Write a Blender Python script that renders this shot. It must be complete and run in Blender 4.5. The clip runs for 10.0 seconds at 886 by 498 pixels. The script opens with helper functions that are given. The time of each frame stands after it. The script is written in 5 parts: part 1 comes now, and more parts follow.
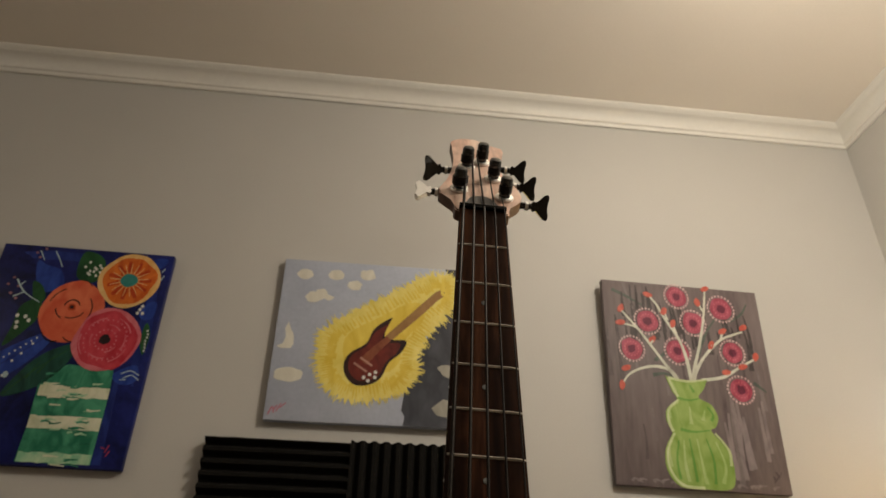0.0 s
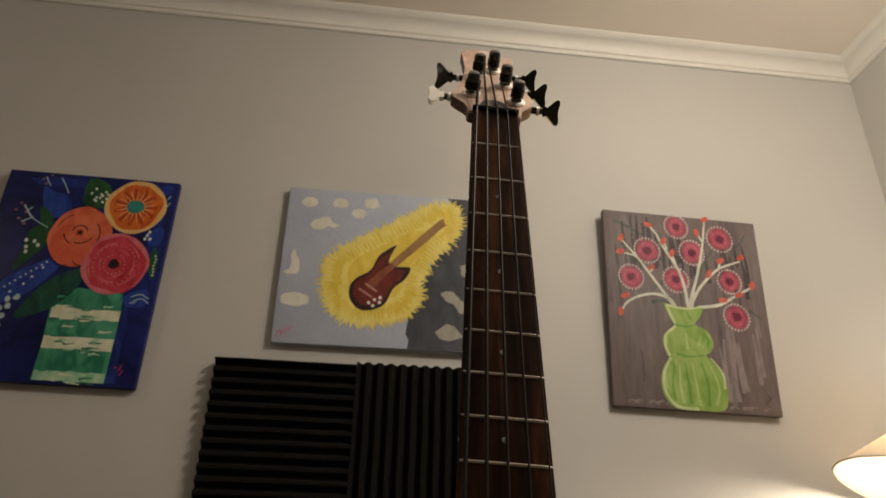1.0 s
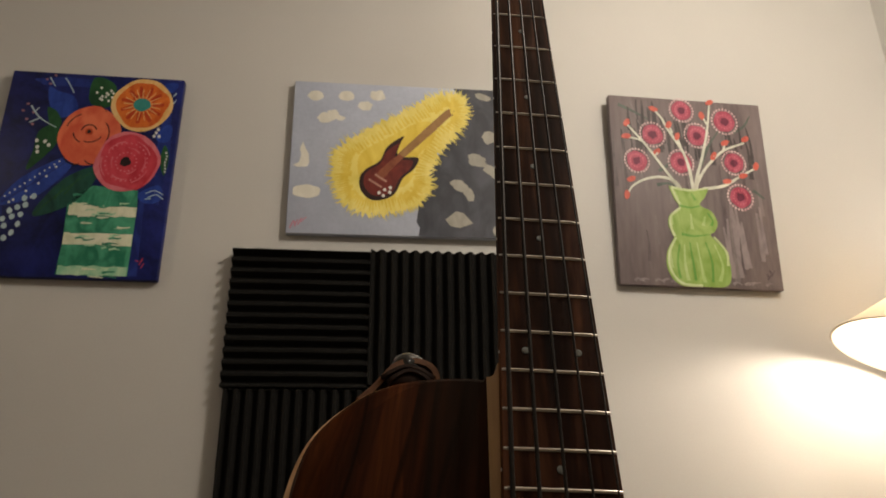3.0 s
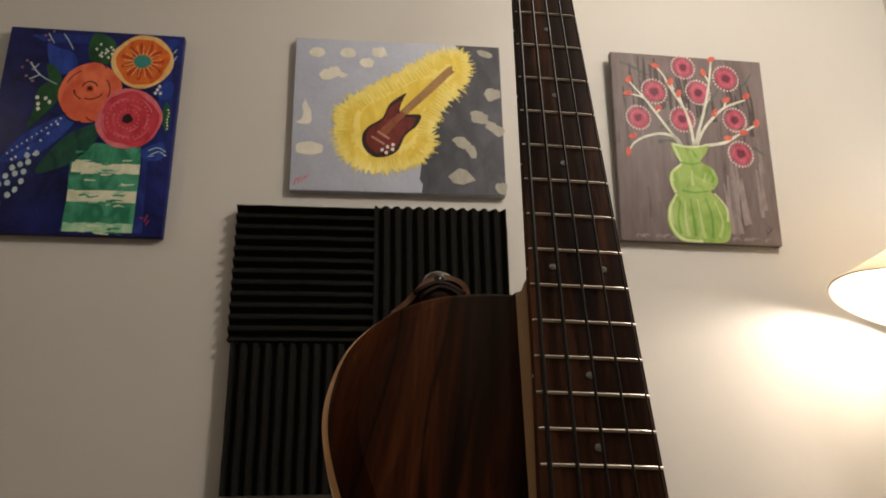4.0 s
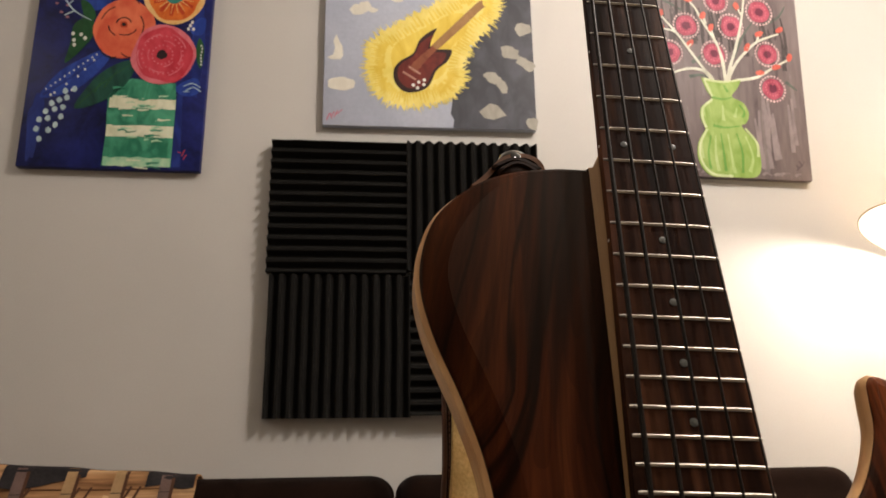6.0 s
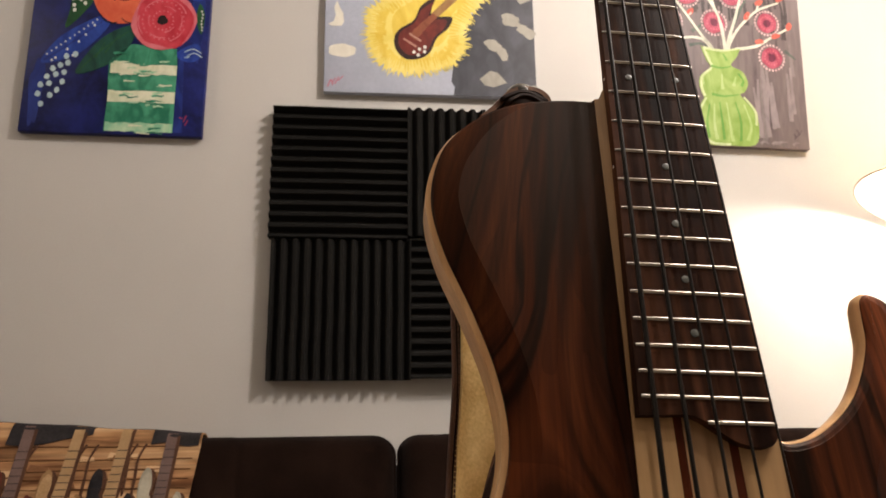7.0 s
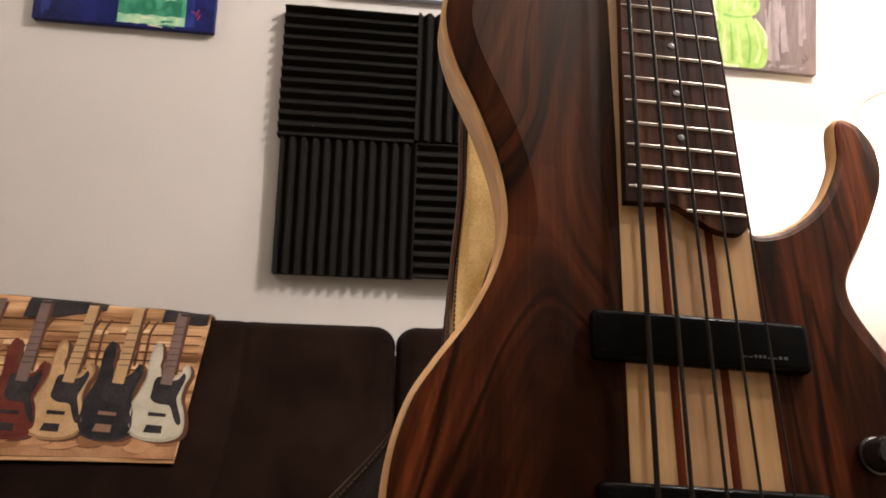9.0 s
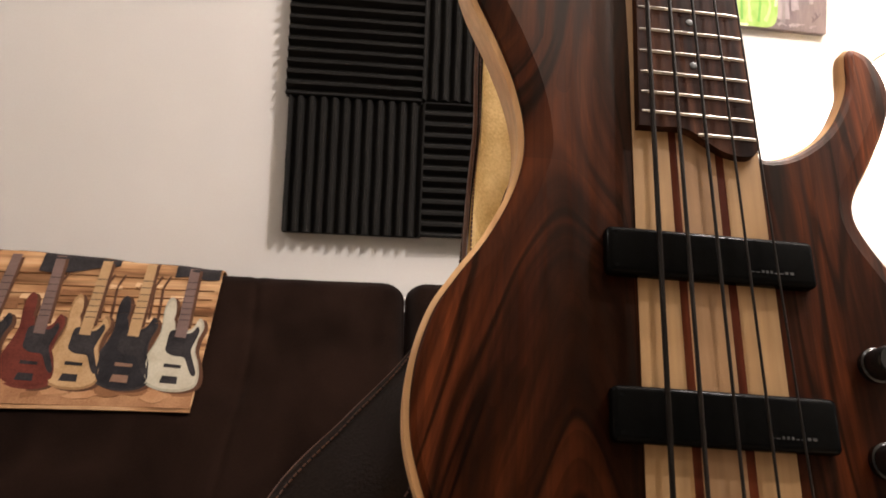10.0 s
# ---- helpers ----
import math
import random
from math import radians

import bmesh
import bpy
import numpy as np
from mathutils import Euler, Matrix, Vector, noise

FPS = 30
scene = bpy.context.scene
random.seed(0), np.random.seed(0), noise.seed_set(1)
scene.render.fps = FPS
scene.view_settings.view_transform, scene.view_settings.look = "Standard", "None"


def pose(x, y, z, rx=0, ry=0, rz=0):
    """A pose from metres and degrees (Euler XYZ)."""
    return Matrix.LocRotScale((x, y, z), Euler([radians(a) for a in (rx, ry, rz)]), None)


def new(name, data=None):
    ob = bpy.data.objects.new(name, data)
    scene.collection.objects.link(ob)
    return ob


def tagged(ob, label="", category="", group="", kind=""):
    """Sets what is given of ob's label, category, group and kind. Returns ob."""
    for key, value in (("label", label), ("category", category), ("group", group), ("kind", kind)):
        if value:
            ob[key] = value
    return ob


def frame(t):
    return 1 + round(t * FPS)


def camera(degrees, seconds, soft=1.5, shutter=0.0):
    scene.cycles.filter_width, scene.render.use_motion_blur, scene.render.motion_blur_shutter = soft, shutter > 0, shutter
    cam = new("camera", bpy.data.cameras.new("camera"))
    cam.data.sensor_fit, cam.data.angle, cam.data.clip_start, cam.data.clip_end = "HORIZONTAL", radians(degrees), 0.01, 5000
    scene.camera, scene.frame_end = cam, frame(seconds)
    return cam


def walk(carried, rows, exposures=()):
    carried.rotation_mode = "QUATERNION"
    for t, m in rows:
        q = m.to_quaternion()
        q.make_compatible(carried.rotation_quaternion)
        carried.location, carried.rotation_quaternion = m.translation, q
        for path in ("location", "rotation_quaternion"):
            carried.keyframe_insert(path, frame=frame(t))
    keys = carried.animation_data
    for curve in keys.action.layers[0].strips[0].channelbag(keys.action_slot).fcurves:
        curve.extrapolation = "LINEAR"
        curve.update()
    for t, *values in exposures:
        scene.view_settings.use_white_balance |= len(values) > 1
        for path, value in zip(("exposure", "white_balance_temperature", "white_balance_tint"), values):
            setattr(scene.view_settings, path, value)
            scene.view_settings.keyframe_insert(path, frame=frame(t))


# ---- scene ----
# ---- camera ----
cam = camera(64.67, 10.0)
cam.data.dof.use_dof, cam.data.dof.focus_distance, cam.data.dof.aperture_fstop = True, 0.56, 15.0
PATH = [
    (0, 0.3354, -1.5484, 1.0046, 120.534, -1.058, -6.635),
    (0.5, 0.3248, -1.5470, 0.9775, 118.570, -1.173, -7.092),
    (1, 0.3212, -1.5426, 0.9557, 116.195, -1.170, -6.986),
    (1.5, 0.3143, -1.5417, 0.9359, 114.412, -1.236, -6.632),
    (2, 0.3135, -1.5392, 0.9167, 112.746, -0.781, -6.350),
    (2.5, 0.3071, -1.5372, 0.8960, 111.055, 0.172, -6.065),
    (4, 0.2728, -1.5342, 0.8427, 107.185, 0.939, -6.848),
    (4.5, 0.2640, -1.5368, 0.8286, 105.915, 1.150, -6.761),
    (5, 0.2516, -1.5384, 0.8166, 104.819, 1.009, -5.949),
    (6.5, 0.2229, -1.5415, 0.7675, 103.083, 0.668, -5.758),
    (7, 0.2196, -1.5453, 0.7475, 102.187, 0.647, -6.060),
    (7.5, 0.2162, -1.5501, 0.7231, 101.318, 0.624, -6.268),
    (8, 0.2159, -1.5548, 0.6979, 100.246, 0.341, -6.807),
    (8.5, 0.2127, -1.5647, 0.6730, 98.658, -1.536, -6.603),
    (9, 0.2131, -1.5695, 0.6532, 97.618, -1.843, -6.405),
    (9.5, 0.2080, -1.5742, 0.6376, 96.431, -1.543, -6.360),
    (10, 0.2044, -1.5798, 0.6219, 95.285, -1.905, -6.073),
]
walk(cam, [(t, pose(*r)) for t, *r in PATH], exposures=[(0.0, 0.46, 6550, 11), (1.5, 0.40, 6500, 12), (2.5, 0.73, 6400, 12), (4.5, 1.01, 6250, 14), (6.5, 1.65, 6150, 17), (8.0, 1.97, 6050, 18), (10.0, 2.58, 5950, 19)])

# ---- light ----
world = bpy.data.worlds.new("world")
scene.world = world
world.use_nodes = True
world.node_tree.nodes["Background"].inputs[0].default_value = (0.9, 0.95, 1.0, 1)
world.node_tree.nodes["Background"].inputs[1].default_value = 0.02


def bulb(name, place, watts, colour, radius):
    lamp = bpy.data.lights.new(name, "POINT")
    lamp.energy, lamp.color, lamp.shadow_soft_size = watts, colour, radius
    ob = new(name, lamp)
    ob.location = place
    return ob


def downlight(name, place, watts, width):
    """A ceiling spot sunk in its ring: it shines down only."""
    lamp = bpy.data.lights.new(name, "AREA")
    lamp.shape, lamp.size, lamp.energy, lamp.color = "DISK", width, watts, WARM
    ob = new(name, lamp)
    ob.location = place
    return ob


WARM = (1.0, 0.902, 0.752)
CEILING_LAMP = (1.14, -1.08, 2.22)
SECOND_LAMP = (1.42, -1.52, 2.425)
SHEEN_FILL = (0.52, -2.15, 2.425)
FAR_FILL = (-2.0, -1.3, 2.425)
FLOOR_LAMP = (1.482, -0.226)
downlight("unseen_ceiling_bulb", SECOND_LAMP, 4.9, 0.055)
# Unseen spot behind the viewer, added to put sheen on the bass body.
downlight("unseen_ceiling_bulb", SHEEN_FILL, 1.1, 0.075)
bulb("globe_bulb", CEILING_LAMP, 16.4, WARM, 0.032)
# Extra point light below the spot, added to brighten ceiling and upper wall.
bulb("ceiling_fill", (*SECOND_LAMP[:2], 2.37), 1.0, WARM, 0.03)
# Unseen lamp, added as fill for the left of the room.
bulb("far_fill_bulb", (*FAR_FILL[:2], 2.30), 6.6, WARM, 0.06)
bulb("lamp_bulb", (FLOOR_LAMP[0], FLOOR_LAMP[1], 1.236), 5.0, (1.0, 0.89, 0.73), 0.045)


# ---- materials ----
def material(name, a, b, rough=0.5, scale=8.0, fine=80.0, bump=0.1, stretch=(1, 1, 1), metal=0.0, coat=0.0, spread=0.5, depth=0.002, spec=0.5, finew=0.45, swirl=0.0):
    """Two colours mixed by coarse and fine noise, with matching relief and gloss."""
    m = bpy.data.materials.new(name)
    m.use_nodes = True
    n, l = m.node_tree.nodes, m.node_tree.links
    bsdf = n["Principled BSDF"]
    coord = n.new("ShaderNodeTexCoord")
    mapping = n.new("ShaderNodeMapping")
    mapping.inputs["Scale"].default_value = stretch
    l.new(coord.outputs["Object"], mapping.inputs["Vector"])
    coarse, grain = n.new("ShaderNodeTexNoise"), n.new("ShaderNodeTexNoise")
    coarse.inputs["Scale"].default_value, grain.inputs["Scale"].default_value = scale, fine
    coarse.inputs["Detail"].default_value, grain.inputs["Detail"].default_value = 5, 4
    coarse.inputs["Distortion"].default_value = swirl
    for t in (coarse, grain):
        l.new(mapping.outputs[0], t.inputs["Vector"])
    both = n.new("ShaderNodeMath")
    both.operation = "MULTIPLY_ADD"
    both.inputs[1].default_value = finew
    l.new(grain.outputs["Fac"], both.inputs[0])
    half = n.new("ShaderNodeMath")
    half.operation = "MULTIPLY"
    half.inputs[1].default_value = 1 - finew
    l.new(coarse.outputs["Fac"], half.inputs[0])
    l.new(half.outputs[0], both.inputs[2])
    ramp = n.new("ShaderNodeValToRGB")
    ramp.color_ramp.elements[0].position, ramp.color_ramp.elements[1].position = 0.5 - spread / 2, 0.5 + spread / 2
    ramp.color_ramp.elements[0].color, ramp.color_ramp.elements[1].color = (*a, 1), (*b, 1)
    l.new(both.outputs[0], ramp.inputs[0])
    l.new(ramp.outputs[0], bsdf.inputs["Base Color"])
    gloss = n.new("ShaderNodeMapRange")
    gloss.inputs["To Min"].default_value, gloss.inputs["To Max"].default_value = max(0.02, rough * 0.85), min(1, rough * 1.15)
    l.new(both.outputs[0], gloss.inputs[0])
    l.new(gloss.outputs[0], bsdf.inputs["Roughness"])
    bsdf.inputs["Metallic"].default_value = metal
    bsdf.inputs["Specular IOR Level"].default_value = spec
    bsdf.inputs["Coat Weight"].default_value = coat
    bsdf.inputs["Coat Roughness"].default_value = 0.08
    if bump:
        rel = n.new("ShaderNodeBump")
        rel.inputs["Strength"].default_value, rel.inputs["Distance"].default_value = bump, depth
        l.new(both.outputs[0], rel.inputs["Height"])
        l.new(rel.outputs[0], bsdf.inputs["Normal"])
    return m


def wood(name, dark, mid, light, along="z", bands=26.0, rough=0.3, coat=0.0, warp=5.0, grain=160.0, bump=0.06, spec=0.5, pore=0.68):
    """Straight-grained wood: distorted bands and fine pores along one axis."""
    m = bpy.data.materials.new(name)
    m.use_nodes = True
    n, l = m.node_tree.nodes, m.node_tree.links
    bsdf = n["Principled BSDF"]
    coord = n.new("ShaderNodeTexCoord")
    long_map, pore_map = n.new("ShaderNodeMapping"), n.new("ShaderNodeMapping")
    k = {"x": 0, "y": 1, "z": 2}[along]
    s1, s2 = [1.0, 1.0, 1.0], [1.0, 1.0, 1.0]
    s1[k], s2[k] = 0.13, 0.035
    long_map.inputs["Scale"].default_value, pore_map.inputs["Scale"].default_value = s1, s2
    for p in (long_map, pore_map):
        l.new(coord.outputs["Object"], p.inputs["Vector"])
    figure, pores = n.new("ShaderNodeTexNoise"), n.new("ShaderNodeTexNoise")
    figure.inputs["Scale"].default_value, figure.inputs["Detail"].default_value = bands, 6
    figure.inputs["Distortion"].default_value = warp * 0.12
    pores.inputs["Scale"].default_value, pores.inputs["Detail"].default_value = grain, 3
    l.new(long_map.outputs[0], figure.inputs["Vector"])
    l.new(pore_map.outputs[0], pores.inputs["Vector"])
    ramp = n.new("ShaderNodeValToRGB")
    e = ramp.color_ramp.elements
    e[0].position, e[0].color = 0.34, (*dark, 1)
    e[1].position, e[1].color = 0.68, (*light, 1)
    e.new(0.5).color = (*mid, 1)
    l.new(figure.outputs["Fac"], ramp.inputs[0])
    shade = n.new("ShaderNodeMapRange")
    shade.inputs["From Min"].default_value, shade.inputs["From Max"].default_value = 0.35, 0.65
    shade.inputs["To Min"].default_value, shade.inputs["To Max"].default_value = pore, 1.0 + (1 - pore) * 0.5
    l.new(pores.outputs["Fac"], shade.inputs[0])
    mul = n.new("ShaderNodeVectorMath")
    mul.operation = "SCALE"
    l.new(ramp.outputs[0], mul.inputs[0])
    l.new(shade.outputs[0], mul.inputs["Scale"])
    l.new(mul.outputs[0], bsdf.inputs["Base Color"])
    bsdf.inputs["Roughness"].default_value = rough
    bsdf.inputs["Specular IOR Level"].default_value = spec
    bsdf.inputs["Coat Weight"].default_value = coat
    bsdf.inputs["Coat Roughness"].default_value = 0.12
    rel = n.new("ShaderNodeBump")
    rel.inputs["Strength"].default_value, rel.inputs["Distance"].default_value = bump, 0.001
    l.new(pores.outputs["Fac"], rel.inputs["Height"])
    l.new(rel.outputs[0], bsdf.inputs["Normal"])
    return m


def rosewood(name):
    """Figured rosewood: leaning growth rings with ink lines, fine pores, dark heartwood, broad changes of tone, and
    light painted in along its length.
    """
    m = bpy.data.materials.new(name)
    m.use_nodes = True
    n, l = m.node_tree.nodes, m.node_tree.links
    bsdf = n["Principled BSDF"]
    coord = n.new("ShaderNodeTexCoord")

    def mapped(scale, turn=(0, 0, 0), move=(0, 0, 0)):
        p = n.new("ShaderNodeMapping")
        p.inputs["Scale"].default_value, p.inputs["Location"].default_value = scale, move
        p.inputs["Rotation"].default_value = [radians(a) for a in turn]
        l.new(coord.outputs["Object"], p.inputs["Vector"])
        return p.outputs[0]

    def grainy(vector, scale, detail, twist=0.0):
        t = n.new("ShaderNodeTexNoise")
        t.inputs["Scale"].default_value, t.inputs["Detail"].default_value, t.inputs["Distortion"].default_value = scale, detail, twist
        l.new(vector, t.inputs["Vector"])
        return t

    def ranged(value, a, b, c, d):
        t = n.new("ShaderNodeMapRange")
        for k, x in zip(("From Min", "From Max", "To Min", "To Max"), (a, b, c, d)):
            t.inputs[k].default_value = x
        l.new(value, t.inputs[0])
        return t.outputs[0]

    def scaled(vector, value):
        t = n.new("ShaderNodeVectorMath")
        t.operation = "SCALE"
        l.new(vector, t.inputs[0])
        l.new(value, t.inputs["Scale"])
        return t.outputs[0]

    def sums(op, a, b=0.0):
        t = n.new("ShaderNodeMath")
        t.operation = op
        for k, value in enumerate((a, b)):
            if isinstance(value, (int, float)):
                t.inputs[k].default_value = value
            else:
                l.new(value, t.inputs[k])
        return t.outputs[0]

    def joined(x, y, z):
        t = n.new("ShaderNodeCombineXYZ")
        for k, value in enumerate((x, y, z)):
            l.new(value, t.inputs[k])
        return t.outputs[0]

    split = n.new("ShaderNodeSeparateXYZ")
    l.new(coord.outputs["Object"], split.inputs[0])
    y, z = split.outputs[1], split.outputs[2]
    sway = grainy(mapped((1, 1, 0.3)), 12, 1)
    x = sums("ADD", split.outputs[0], ranged(sway.outputs["Fac"], 0.3, 0.7, -0.006, 0.006))
    # the grain leans outwards on the broad wing and runs near straight on the narrow one
    over = sums("ADD", x, 0.078)
    off = sums("SQRT", sums("ADD", sums("POWER", sums("MAXIMUM", sums("MULTIPLY", over, -1.0), sums("MULTIPLY", over, 0.8)), 2.0), 0.00006))
    lean = sums("ADD", x, sums("MULTIPLY", z, ranged(split.outputs[0], -0.04, 0.04, -0.17, 0.05)))
    # below the waist of the broad wing the rings close into an arch
    arch = sums("ADD", off, sums("MULTIPLY", sums("ADD", z, 0.690), 0.30))
    share = sums("MULTIPLY", ranged(z, -0.600, -0.760, 0.0, 1.0), ranged(x, -0.035, -0.050, 0.0, 1.0))
    lean = sums("ADD", sums("MULTIPLY", lean, sums("SUBTRACT", 1.0, share)), sums("MULTIPLY", arch, share))

    def ringed(scale, along, detail):
        return grainy(joined(lean, sums("MULTIPLY", y, 0.2), sums("MULTIPLY", z, along)), scale, detail).outputs["Fac"]

    ramp = n.new("ShaderNodeValToRGB")
    e = ramp.color_ramp.elements
    e[0].position, e[0].color = 0.34, (0.0115, 0.0026, 0.0011, 1)
    e[1].position, e[1].color = 0.70, (0.088, 0.0232, 0.0064, 1)
    e.new(0.46).color = (0.0235, 0.0056, 0.0018, 1)
    e.new(0.57).color = (0.0440, 0.0104, 0.0030, 1)
    l.new(ringed(40, 0.075, 3), ramp.inputs[0])
    tone = grainy(mapped((1, 1, 0.22), (0, 6, 0), (0.31, 0, 0.2)), 17, 3, 0.6)
    out = scaled(ramp.outputs[0], ranged(tone.outputs["Fac"], 0.32, 0.68, 0.55, 1.40))
    # growth lines: each ring darkens to a sharp edge, and a few carry black ink
    growth = ringed(24, 0.11, 2)
    out = scaled(out, ranged(sums("FRACT", sums("MULTIPLY", growth, 17.0)), 0.1, 1.0, 1.08, 0.78))
    ink = sums("ABSOLUTE", sums("SUBTRACT", ringed(30, 0.075, 2), 0.5))
    out = scaled(out, ranged(ink, 0.008, 0.030, 0.26, 1.0))
    out = scaled(out, ranged(ringed(150, 0.028, 3), 0.36, 0.50, 0.66, 1.05))
    out = scaled(out, ranged(ringed(430, 0.012, 2), 0.36, 0.62, 0.84, 1.08))
    # darker beside the neck; dark heartwood in an arch below the waist with a warm flame inside it
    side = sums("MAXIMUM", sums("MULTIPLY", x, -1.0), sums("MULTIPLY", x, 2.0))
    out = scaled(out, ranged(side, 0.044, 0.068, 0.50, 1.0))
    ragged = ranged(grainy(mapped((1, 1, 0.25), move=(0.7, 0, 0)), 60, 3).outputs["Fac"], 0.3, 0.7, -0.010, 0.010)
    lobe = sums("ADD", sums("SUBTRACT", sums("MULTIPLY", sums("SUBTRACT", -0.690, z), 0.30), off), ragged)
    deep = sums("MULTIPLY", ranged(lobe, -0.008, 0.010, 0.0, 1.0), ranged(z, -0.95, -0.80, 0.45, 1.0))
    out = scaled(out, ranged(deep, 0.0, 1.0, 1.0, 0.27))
    # the narrow wing is a paler, redder brown; the rise towards the lower bout puts changing gloss into the colour
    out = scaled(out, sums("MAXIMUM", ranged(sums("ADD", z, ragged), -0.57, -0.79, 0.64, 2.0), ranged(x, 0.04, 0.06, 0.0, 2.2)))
    # fall-off of lamplight near the bottom, painted into the wood's colour
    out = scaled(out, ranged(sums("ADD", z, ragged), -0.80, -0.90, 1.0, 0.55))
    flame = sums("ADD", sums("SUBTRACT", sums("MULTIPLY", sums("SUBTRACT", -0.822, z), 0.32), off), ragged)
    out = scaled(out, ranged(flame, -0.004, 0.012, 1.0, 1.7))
    pores = grainy(mapped((1, 1, 0.013)), 420, 3)
    out = scaled(out, ranged(pores.outputs["Fac"], 0.38, 0.58, 0.78, 1.08))
    l.new(out, bsdf.inputs["Base Color"])
    l.new(ranged(pores.outputs["Fac"], 0.35, 0.65, 0.46, 0.34), bsdf.inputs["Roughness"])
    bsdf.inputs["Specular IOR Level"].default_value = 0.115
    bsdf.inputs["Specular Tint"].default_value = (1.0, 0.66, 0.42, 1)
    rel = n.new("ShaderNodeBump")
    rel.inputs["Strength"].default_value, rel.inputs["Distance"].default_value = 0.08, 0.001
    l.new(pores.outputs["Fac"], rel.inputs["Height"])
    l.new(rel.outputs[0], bsdf.inputs["Normal"])
    return m


def glowing(name, colour, strength):
    m = bpy.data.materials.new(name)
    m.use_nodes = True
    b = m.node_tree.nodes["Principled BSDF"]
    b.inputs["Base Color"].default_value = (*colour, 1)
    b.inputs["Emission Color"].default_value = (*colour, 1)
    b.inputs["Emission Strength"].default_value = strength
    return m


WALL = material("wall_paint", (0.47, 0.457, 0.428), (0.53, 0.517, 0.488), 0.65, 2.5, 260, 0.12, depth=0.001)
CEIL = material("ceiling_paint", (0.78, 0.72, 0.64), (0.84, 0.78, 0.70), 0.8, 3, 220, 0.2, depth=0.001)
TRIM = material("trim_paint", (0.69, 0.67, 0.62), (0.76, 0.74, 0.69), 0.5, 4, 90, 0.05)
# Pale carpet assumed for the unseen floor, to bounce light to the ceiling.
CARPET = material("carpet", (0.34, 0.275, 0.205), (0.46, 0.385, 0.30), 0.95, 9, 420, 0.6, depth=0.004)
FOAM = material("charcoal_foam", (0.0068, 0.0063, 0.0056), (0.0118, 0.0109, 0.0097), 0.95, 60, 900, 0.5, depth=0.001, spec=0.1)
SUEDE = material("brown_suede", (0.0026, 0.0013, 0.0009), (0.0162, 0.0085, 0.0060), 0.95, 7.0, 340, 0.35, depth=0.001, spec=0.0, spread=0.46, finew=0.36, swirl=0.7)
SUEDE.node_tree.nodes["Principled BSDF"].inputs["Sheen Weight"].default_value = 0.03
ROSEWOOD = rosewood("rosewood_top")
CORE = wood("pale_core", (0.52, 0.285, 0.125), (0.60, 0.36, 0.165), (0.66, 0.42, 0.21), bands=60, rough=0.4, pore=0.86, spec=0.25)
MAPLE = wood("maple", (0.338, 0.200, 0.087), (0.368, 0.222, 0.098), (0.40, 0.246, 0.112), bands=110, rough=0.4, pore=0.84, spec=0.3)
PINKISH = wood("tan_walnut", (0.280, 0.160, 0.073), (0.303, 0.176, 0.082), (0.330, 0.196, 0.095), bands=110, rough=0.4, pore=0.84, spec=0.3)
PADAUK = wood("padauk_stripe", (0.042, 0.0085, 0.0028), (0.068, 0.0142, 0.0046), (0.096, 0.0225, 0.0072), bands=60, rough=0.45, spec=0.06)
BOARD = wood("fretboard_rosewood", (0.0092, 0.0036, 0.0018), (0.031, 0.0118, 0.0057), (0.100, 0.0390, 0.0183), bands=50, rough=0.5, spec=0.035)
NECKWOOD = wood("neck_walnut", (0.05, 0.02, 0.012), (0.10, 0.045, 0.025), (0.15, 0.07, 0.04), bands=50, rough=0.4)
HEADWOOD = wood("headstock_wood", (0.51, 0.30, 0.225), (0.68, 0.46, 0.36), (0.80, 0.60, 0.49), bands=60, rough=0.3, coat=0.3, pore=0.8)
STEEL = material("fret_nickel", (0.33, 0.302, 0.258), (0.43, 0.396, 0.342), 0.30, 40, 300, 0.0, metal=1.0)
STRINGM = material("wound_string", (0.009, 0.0072, 0.0058), (0.022, 0.0175, 0.0140), 0.38, 40, 900, 0.2, metal=0.1, spec=0.10)
BLACK = material("black_plastic", (0.0018, 0.0018, 0.0017), (0.0045, 0.0045, 0.0042), 0.17, 20, 300, 0.04, spec=0.035)
BLACKMETAL = material("black_chrome", (0.005, 0.0047, 0.0045), (0.012, 0.0115, 0.011), 0.13, 30, 200, 0.02, metal=0.1, spec=0.4, coat=0.6)
CHROME = material("worn_chrome", (0.86, 0.84, 0.80), (0.95, 0.93, 0.89), 0.46, 30, 200, 0.0, metal=1.0)
GREYPLATE = material("grey_plate", (0.045, 0.045, 0.048), (0.07, 0.07, 0.072), 0.35, 30, 300, 0.05)
PEARL = material("abalone_dot", (0.045, 0.05, 0.044), (0.17, 0.17, 0.145), 0.3, 300, 900, 0.0)
LEATHER = material("black_leather", (0.0050, 0.0025, 0.0015), (0.0135, 0.0070, 0.0042), 0.40, 60, 520, 0.85, depth=0.001, finew=0.75, spec=0.13)
TANHIDE = material("tan_suede_back", (0.54, 0.375, 0.135), (0.85, 0.67, 0.32), 0.85, 40, 500, 0.4, depth=0.001, spread=0.34, spec=0.2)
BROWNHIDE = material("brown_leather", (0.055, 0.022, 0.011), (0.115, 0.050, 0.024), 0.5, 60, 300, 0.3, spec=0.25)
PADHIDE = material("dark_brown_leather", (0.010, 0.0045, 0.0026), (0.022, 0.0100, 0.0055), 0.6, 60, 300, 0.3, spec=0.1)
